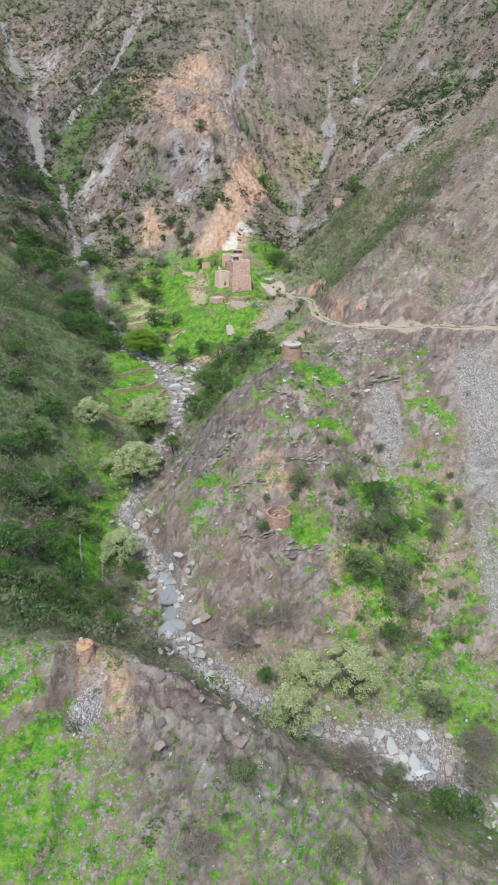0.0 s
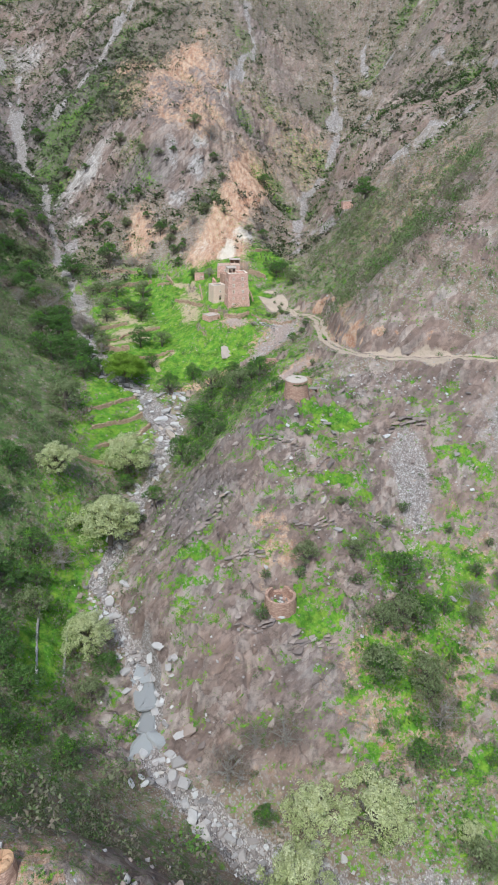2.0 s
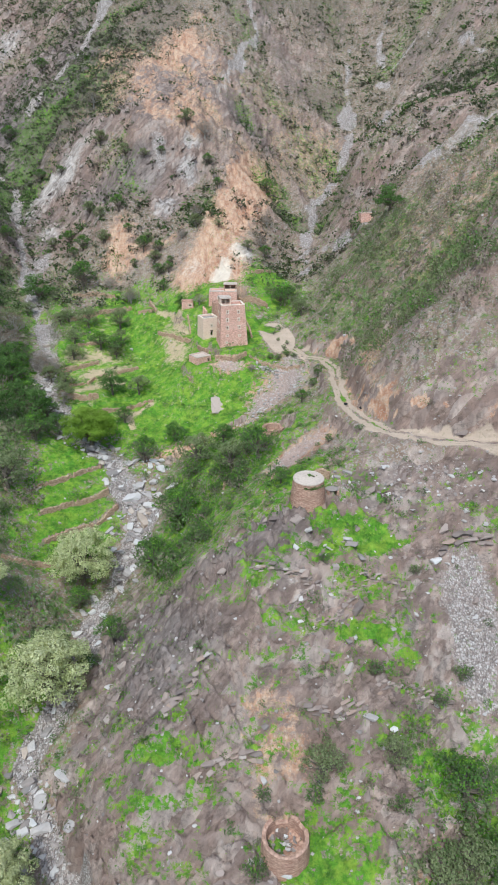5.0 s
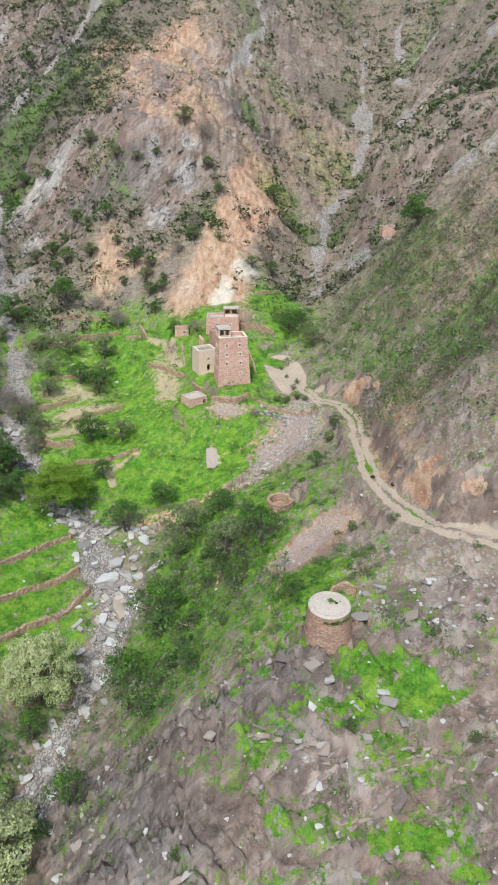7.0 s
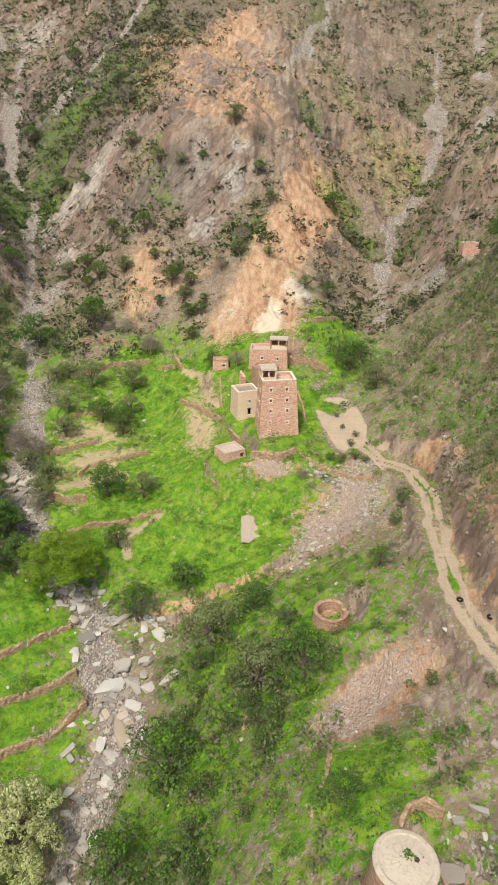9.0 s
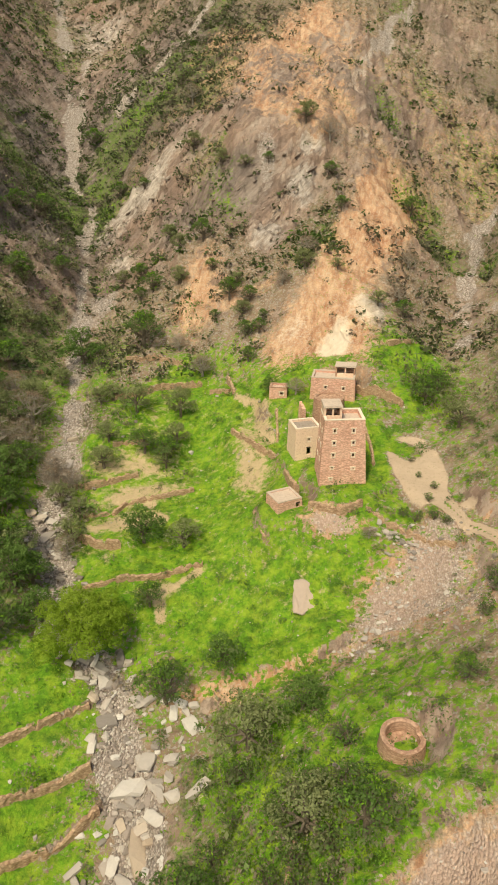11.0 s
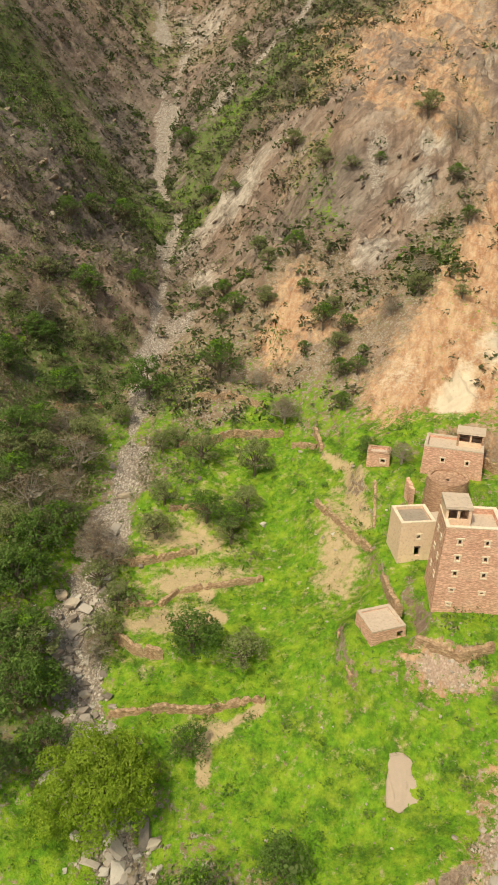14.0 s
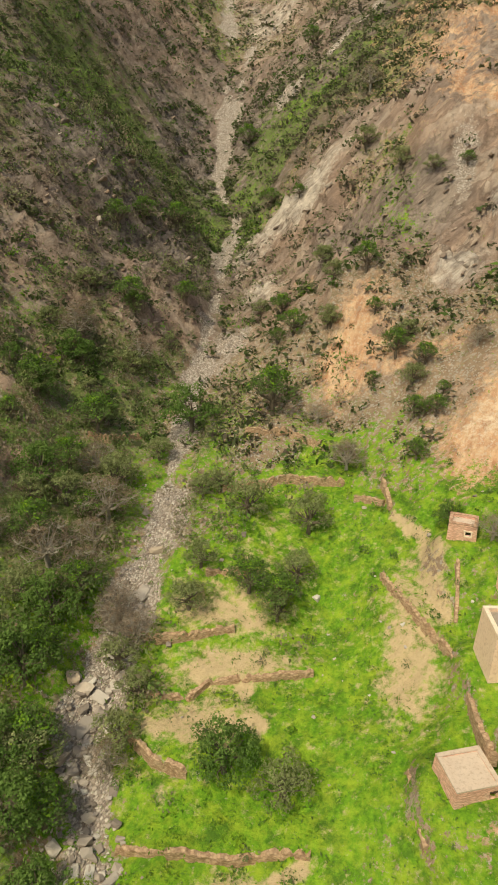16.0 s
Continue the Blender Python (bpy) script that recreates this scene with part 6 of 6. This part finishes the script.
def sow_bushes(name, n, box_, big, templates, label, rng, chance=None, leaf=None):
    x, y = sown(n, *box_, chance or thick, rng)
    size = big * np.clip(np.exp(rng.normal(size=len(x)) * 0.5), 0.35, 2.4)
    green = np.clip(spot(GRASS, x, y), 0, 1)
    tone = np.clip(0.36 + 0.26 * green + 0.30 * fbm(x, y, 22, 3, 91) + rng.normal(size=len(x)) * 0.17, 0.0, 0.96)
    return scatter(name, np.stack([x, y, ground(x, y) - 0.1 * size], 1), size, tone, templates, leaf or SCRUB, label, "scrub", rng)


wx, wy = sown(30000, -175, 95, 84, 450, lambda x, y: np.clip(spot(WOOD, x, y) * (0.8 + 0.7 * fbm(x, y, 14, 3, 87)), 0, 1), RNG)
wide_ = np.clip(4.6 * np.exp(RNG.normal(size=len(wx)) * 0.36), 2.4, 8.5)
tone_ = np.clip(np.where(RNG.uniform(size=len(wx)) < 0.2, 0.10, 0.36) + 0.24 * fbm(wx, wy, 25, 3, 89) + RNG.normal(size=len(wx)) * 0.15, 0.0, 0.95)
scatter("woodland", np.stack([wx, wy, ground(wx, wy) - 0.06 * wide_], 1), wide_, tone_, WOOD_BUSH, THICKET, "close low woodland of olive, dark green and leafless grey thickets", "woodland", RNG, (1.0, 1.5))
sow_bushes("near_scrub", 13000, (-125, 90, 42, 350), 1.75, lambda size: SMALL_BUSH if size < 1.6 else MID_BUSH if size < 3.0 else BIG_BUSH, "grey-green and olive thorn scrub covering the valley sides", RNG)
sow_bushes("mountain_scrub", 44000, (-230, 180, 345, 620), 2.8, FAR_BUSHES, "sparse olive scrub on the far mountain slopes", RNG, upland, SHADED_SCRUB)
sow_bushes("side_scrub", 9000, (-260, -120, 80, 350), 3.6, FAR_BUSHES, "dense green scrub on the shaded hillside", RNG)
sow_bushes("east_scrub", 4000, (90, 220, 90, 350), 3.2, FAR_BUSHES, "sparse scrub on the stony hillside", RNG)

TUFT = [leaf_quads(np.random.default_rng(300 + k).normal(size=(9, 3)) * (0.3, 0.3, 0.1) + (0, 0, 0.15), 0.34, np.random.default_rng(400 + k), 0.2, 0.5) for k in range(5)]
lush = lambda x, y: np.clip(spot(GRASS, x, y) * 1.1 - 0.25, 0, 1) * (1 - spot(bed, x, y)) * (1 - 0.8 * spot(DRY, x, y))
gx, gy = sown(30000, -80, 65, 45, 350, lush, RNG)
scatter("grass_tufts", np.stack([gx, gy, ground(gx, gy)], 1), RNG.uniform(0.6, 1.7, len(gx)), np.clip(0.78 + 0.30 * fbm(gx, gy, 9, 3, 95) + RNG.normal(size=len(gx)) * 0.10, 0.45, 1), TUFT, SCRUB,
        "bright green grass and herb tufts on the terraces", "grass", RNG)


# ---- stones ----
def rock_template(seed, cuts=1):
    """A broken block: the hull of points strewn over a rough box."""
    bm = bmesh.new()
    rng = random.Random(seed)
    for k in range(9 + 6 * cuts):
        p = [rng.uniform(-0.5, 0.5) for _ in range(3)]
        side = rng.randrange(3)
        p[side] = math.copysign(0.5, p[side]) * rng.uniform(0.82, 1.0)
        squeeze = 0.86 if sum(abs(v) > 0.4 for v in p) > 1 else 1.0
        bm.verts.new((p[0] * squeeze, p[1] * squeeze, p[2] * 0.72 * squeeze))
    bmesh.ops.convex_hull(bm, input=bm.verts)
    loose = [v for v in bm.verts if not v.link_faces]
    bmesh.ops.delete(bm, geom=loose, context="VERTS")
    bmesh.ops.triangulate(bm, faces=bm.faces)
    bmesh.ops.recalc_face_normals(bm, faces=bm.faces)
    bm.verts.index_update()
    return bm


def rock_arrays(seed, cuts):
    bm = rock_template(seed, cuts)
    co = np.array([v.co[:] for v in bm.verts])
    fs = np.array([[v.index for v in f.verts] for f in bm.faces])
    bm.free()
    return co, fs


def scatter_rocks(name, x, y, size, label, rng, cuts=1, material=None, tilt=0.0, form=(1.0, 1.0, 1.0), sink=0.08):
    models = [rock_arrays(500 + k, cuts) for k in range(6)]
    cos, fcs, base = [], [], 0
    z = ground(x, y)
    for k in range(len(x)):
        co, fs = models[k % 6]
        a = rng.uniform(0, 6.28)
        c, s = math.cos(a), math.sin(a)
        p = (co * (rng.uniform(0.7, 1.4), rng.uniform(0.7, 1.2), rng.uniform(0.6, 1.1)) * form) @ np.array([[c, s, 0], [-s, c, 0], [0, 0, 1]]) * size[k]
        d, e = math.cos(tilt), math.sin(tilt)
        p = p @ np.array([[d, 0, e], [0, 1, 0], [-e, 0, d]]) + (x[k], y[k], z[k] + sink * size[k])
        cos.append(p)
        fcs.append(fs + base)
        base += len(co)
    me = grid_mesh(name, np.concatenate(cos), np.concatenate(fcs), material or LOOSE)
    me.shade_flat()
    return tagged(new(name, me), label, "stones", kind="stuff")


stony = lambda x, y: np.clip(0.9 * spot(SCREE, x, y) + 0.30 * spot(ROCK, x, y) - 0.15 * np.clip(spot(GRASS, x, y), 0, 1), 0.035, 1) * (1 - spot(SAND, x, y))
sx_, sy_ = sown(38000, -110, 90, 45, 350, stony, RNG)
scatter_rocks("loose_stones", sx_, sy_, np.clip(0.34 * np.exp(RNG.normal(size=len(sx_)) * 0.55), 0.15, 1.9), "grey and brown loose stones strewn over the slopes", RNG)
craggy = lambda x, y: np.clip(1.5 * spot(ROCK, x, y) - 0.75 - 0.5 * np.clip(spot(GRASS, x, y), 0, 1), 0, 1) * (1 - spot(SAND, x, y)) * step(4, 9, along(STREAM, x, y)[0]) * step(-0.1, 0.3, fbm(x, y, 18, 3, 171))
ox_, oy_ = sown(8500, -110, 90, 45, 350, craggy, RNG)
scatter_rocks("rock_outcrops", ox_, oy_, np.clip(1.15 * np.exp(RNG.normal(size=len(ox_)) * 0.45), 0.5, 2.6), "pink-brown bedded rock ribs standing out of the slope", RNG, 2, OUTCROP, 0.6, (1.15, 1.0, 0.7), -0.1)
ox_, oy_ = sown(9000, -230, 170, 350, 600, craggy, RNG)
scatter_rocks("mountain_outcrops", ox_, oy_, np.clip(1.7 * np.exp(RNG.normal(size=len(ox_)) * 0.35), 0.9, 3.0), "grey rock ribs and slabs on the mountainside", RNG, 2, OUTCROP, 0.6, (1.2, 1.0, 0.7), -0.12)
bx_, by_ = sown(34000, -70, 62, 85, 345, lambda x, y: np.clip(spot(bed, x, y) * step(9, 3, along(STREAM, x, y)[0]), 0, 1) * (1 - 0.8 * step(8, 5, np.hypot((x + 21.5) * 1.6, (y - 138) * 0.6))), RNG)
scatter_rocks("stream_cobbles", bx_, by_, np.clip(0.6 * np.exp(RNG.normal(size=len(bx_)) * 0.55), 0.25, 2.2), "pale grey cobbles filling the stream bed", RNG)

# the larger boulders, one by one
SHAPES = []
for k in range(8):
    me = bpy.data.meshes.new("boulder")
    b = rock_template(700 + k, 2)
    b.to_mesh(me)
    b.free()
    me.materials.append(BOULDER)
    SHAPES.append(me)
rb = random.Random(5)
for x, y, w, d, h, turn in ((-21.8, 131.5, 5.5, 6.5, 2.6, 10), (-20.6, 136.5, 6.0, 7.0, 2.8, -15), (-22.3, 141.5, 5.5, 7.5, 2.8, 20), (-23.4, 146.5, 4.5, 5.0, 2.2, 0), (-18.6, 132.5, 3.5, 5.5, 2.2, 35), (41, 101.5, 4.5, 6.5, 2.0, 50)):
    bm = rock_template(960 + int(w * 10 + d), 2)
    bmesh.ops.bevel(bm, geom=bm.edges, offset=0.05, segments=2, affect="EDGES")
    ob = part("stream_slab", bm, STREAM_ROCK, None)
    tagged(ob, "smooth water-worn pale grey rock slab in the stream bed", "rock", "stream slabs")
    ob.matrix_world = pose(x, y, float(ground(x, y)) + 0.1, 14, 0, turn) @ Matrix.Diagonal((w, d, h, 1))
spots = []
while len(spots) < 330:
    k = rb.choice((9, 10, 11, 12, 13, 14, 15, 16, 17, 18, 19, 20, 7, 8))
    a, b, t = STREAM[k], STREAM[k + 1], rb.random()
    spots.append((a[0] + (b[0] - a[0]) * t + rb.gauss(0, 2.8), a[1] + (b[1] - a[1]) * t + rb.gauss(0, 2.8), min(3.4, max(0.9, 1.4 * math.exp(rb.gauss(0, 0.4))))))
for _ in range(55):
    u = rb.random()
    spots.append((4 + 9 * u + rb.gauss(0, 1.2), 286 - 5 * u + rb.gauss(-1, 1.0), min(1.6, 0.75 * math.exp(rb.gauss(0, 0.35)))))
    spots.append((2 + 10 * u + rb.gauss(0, 1.5), 262 + 20 * u + rb.gauss(0, 1.5), min(1.5, 0.65 * math.exp(rb.gauss(0, 0.35)))))
for _ in range(60):
    spots.append((-26 + rb.gauss(0, 4), 248 + rb.uniform(-22, 8), min(2.8, 1.3 * math.exp(rb.gauss(0, 0.4)))))
for _ in range(45):
    spots.append((rb.uniform(22, 52), rb.uniform(94, 110), min(3.4, 1.6 * math.exp(rb.gauss(0, 0.4)))))
for _ in range(60):
    spots.append((rb.uniform(4, 60), rb.uniform(140, 195), min(2.2, 0.95 * math.exp(rb.gauss(0, 0.35)))))
for _ in range(110):
    u = rb.random()
    spots.append((17 + 42 * u, 206 - 4 * u + rb.gauss(-2.6, 2.2), min(1.3, 0.6 * math.exp(rb.gauss(0, 0.4)))))
spots += [(-26.2, 234.8, 5.4), (-26.8, 231.2, 3.0), (-30.2, 242.5, 3.2), (-28.6, 246.2, 3.4), (38, 101, 4.2), (33, 104, 3.4), (29, 108, 3.2), (41, 98, 3.6), (-65.5, 287, 3.4), (-66.5, 291, 2.6), (46, 100, 3.6), (36, 98, 3.2)]
for x, y, s in spots:
    ob = new("boulder", rb.choice(SHAPES))
    ob.parent = land
    ob.matrix_world = pose(x, y, float(ground(x, y)) + 0.1 * s, rb.uniform(-15, 15), rb.uniform(-15, 15), rb.uniform(0, 360)) @ Matrix.Diagonal((s * rb.uniform(1.0, 1.9), s * rb.uniform(0.6, 1.0), s * rb.uniform(0.4, 0.85), 1))

# bedded rock ledges that stand out of the spur, and the rubble fallen inside the roofless tower
def rock_ledge(line, size, seed):
    """Broken slabs end to end along a line."""
    r = random.Random(seed)
    x0, y0 = line[0]
    z0 = float(ground(x0, y0))
    top = thing("rock_ledge", pose(x0, y0, z0), "broken ledge of bedded grey-brown rock on the spur", "rock", "rock ledges")
    for (ax, ay), (bx, by) in zip(line, line[1:]):
        n = max(1, round(math.dist((ax, ay), (bx, by)) / (1.1 * size)))
        for k in range(n):
            for layer in range(2):
                t = (k + r.uniform(0.2, 0.8)) / n
                x, y = ax + (bx - ax) * t + r.gauss(0, 0.2), ay + (by - ay) * t + r.gauss(0, 0.2) + 0.5 * layer
                turn = math.atan2(by - ay, bx - ax) + r.gauss(0, 0.18)
                m = Matrix.LocRotScale((x - x0, y - y0, float(ground(x, y)) - z0 + 0.1 + 0.42 * size * layer), Euler((r.uniform(-0.15, 0.15), -0.2 + r.uniform(-0.12, 0.12), turn)), (size * r.uniform(1.3, 2.2), size * r.uniform(0.7, 1.1), size * r.uniform(0.4, 0.75)))
                piece = rock_template(seed * 40 + 2 * k + layer, 1)
                piece.transform(m)
                part("slab", piece, OUTCROP, top)


for seed, (line, size) in enumerate(([[(2.5, 185.6), (7, 184.6), (13.5, 183.3)], 0.85], [[(9.8, 179.2), (12.5, 181), (15.2, 183)], 0.8], [[(14, 176.8), (18, 178.2), (21.5, 180.3)], 0.75], [[(21, 183), (26, 184), (31, 183)], 0.6],
                                     [[(24, 169.4), (31, 170.8), (37, 170.2)], 0.7], [[(-4, 160), (1, 161.5), (5, 161)], 1.2], [[(12, 166), (17, 165), (22, 167)], 1.0], [[(-2, 148), (3, 146), (7, 146.5)], 1.3], [[(10, 144), (16, 145.5), (21, 144.5)], 1.2],
                                     [[(-12, 168), (-8, 171), (-4, 173)], 1.1], [[(38, 190), (43, 192), (48, 191)], 1.4])):
    rock_ledge(line, size, 31 + seed)
bm = bmesh.new()
r = random.Random(8)
for k in range(26):
    stone = rock_template(880 + k, 0)
    stone.transform(Matrix.LocRotScale((r.gauss(0, 1.1), r.gauss(0, 1.1), 0.85 + r.uniform(0, 0.5)), Euler((r.uniform(0, 3), r.uniform(0, 3), 0)), (r.uniform(0.4, 1.0),) * 3))
    spare = bpy.data.meshes.new("spare")
    stone.to_mesh(spare)
    stone.free()
    bm.from_mesh(spare)
    bpy.data.meshes.remove(spare)
tagged(part("fallen_rubble", bm, LOOSE, open_tower, "grey stones fallen inside the walls"), kind="stuff")

slab_bm = bmesh.new()
bmesh.ops.create_cube(slab_bm, size=1.0)
bmesh.ops.subdivide_edges(slab_bm, edges=slab_bm.edges, cuts=7, use_grid_fill=True)
for v in slab_bm.verts:
    c = v.co.copy()
    v.co += Vector((0.22 * noise.noise(c * 1.7), 0.22 * noise.noise(c * 1.9 + Vector((9, 4, 2))), 0.3 * noise.noise(c * 2.6 + Vector((3, 1, 7)))))
slab = tagged(part("pale_rock_slab", slab_bm, PALE_ROCK, None), "smooth pale bare rock slab in the green slope", "rock")
slab.matrix_world = pose(-7.3, 274.4, float(ground(-7.3, 274.4)) - 0.30, 30, 6, 14) @ Matrix.Diagonal((4.6, 5.4, 0.9, 1))


# ---- by the track and the watchtower ----
for x, y, turn in ((25.5, 233.6, 10), (28.6, 229.6, 60)):
    bm = bmesh.new()
    lathe(bm, [(0.24, 0.04), (0.42, 0.0), (0.48, 0.09), (0.48, 0.19), (0.42, 0.28), (0.24, 0.24), (0.22, 0.14), (0.24, 0.04)], 24)
    tyre = tagged(part("old_tyre", bm, RUBBER, None), "worn black rubber tyre lying flat beside the dirt track", "tyre", "old tyres")
    tyre.matrix_world = pose(x, y, float(ground(x, y)) - 0.02, 0, 0, turn)

hutch = thing("stone_hutch", pose(18.6, 198.2, float(ground(18.6, 198.2)) - 0.2, 0, 0, 12), "small open stone hutch beside the watchtower", "hutch")
for x, y, w, d, h in ((-0.95, 0, 0.45, 1.7, 1.15), (0.95, 0, 0.45, 1.7, 1.15), (0, 0.75, 1.5, 0.35, 1.15)):
    bm = bmesh.new()
    bmesh.ops.create_cube(bm, size=1.0)
    bmesh.ops.scale(bm, vec=(w, d, h), verts=bm.verts)
    bmesh.ops.translate(bm, vec=(x, y, h / 2 - 0.2), verts=bm.verts)
    bmesh.ops.bevel(bm, geom=bm.edges, offset=0.07, segments=1, affect="EDGES")
    part("wall", bm, CAIRN_STONE, hutch)
bm = rock_template(951, 1)
bmesh.ops.scale(bm, vec=(2.6, 2.1, 0.5), verts=bm.verts)
bmesh.ops.translate(bm, vec=(0, 0, 1.08), verts=bm.verts)
part("roof_slab", bm, LOOSE, hutch, "flat grey roof stone")

wet = np.random.default_rng(77)
p = np.concatenate([wet.normal(size=(60, 3)) * (0.32, 0.3, 0.03) + (0.35, 0.45, 5.02),
                    np.stack([3.0 * np.cos(a := wet.uniform(-1.9, -0.3, 170)), 3.0 * np.sin(a), 3.9 + wet.normal(size=170) * 0.15], 1)])
moss = new("moss", grid_mesh("moss", leaf_quads(p, 0.34, wet, 0.7), np.arange(4 * len(p)).reshape(-1, 4), SCRUB, [("tone", np.repeat(wet.uniform(0.6, 0.85, len(p)), 4)[:, None].repeat(3, 1))]))
moss.parent = watch
tagged(moss, "green moss and herbs", kind="stuff")
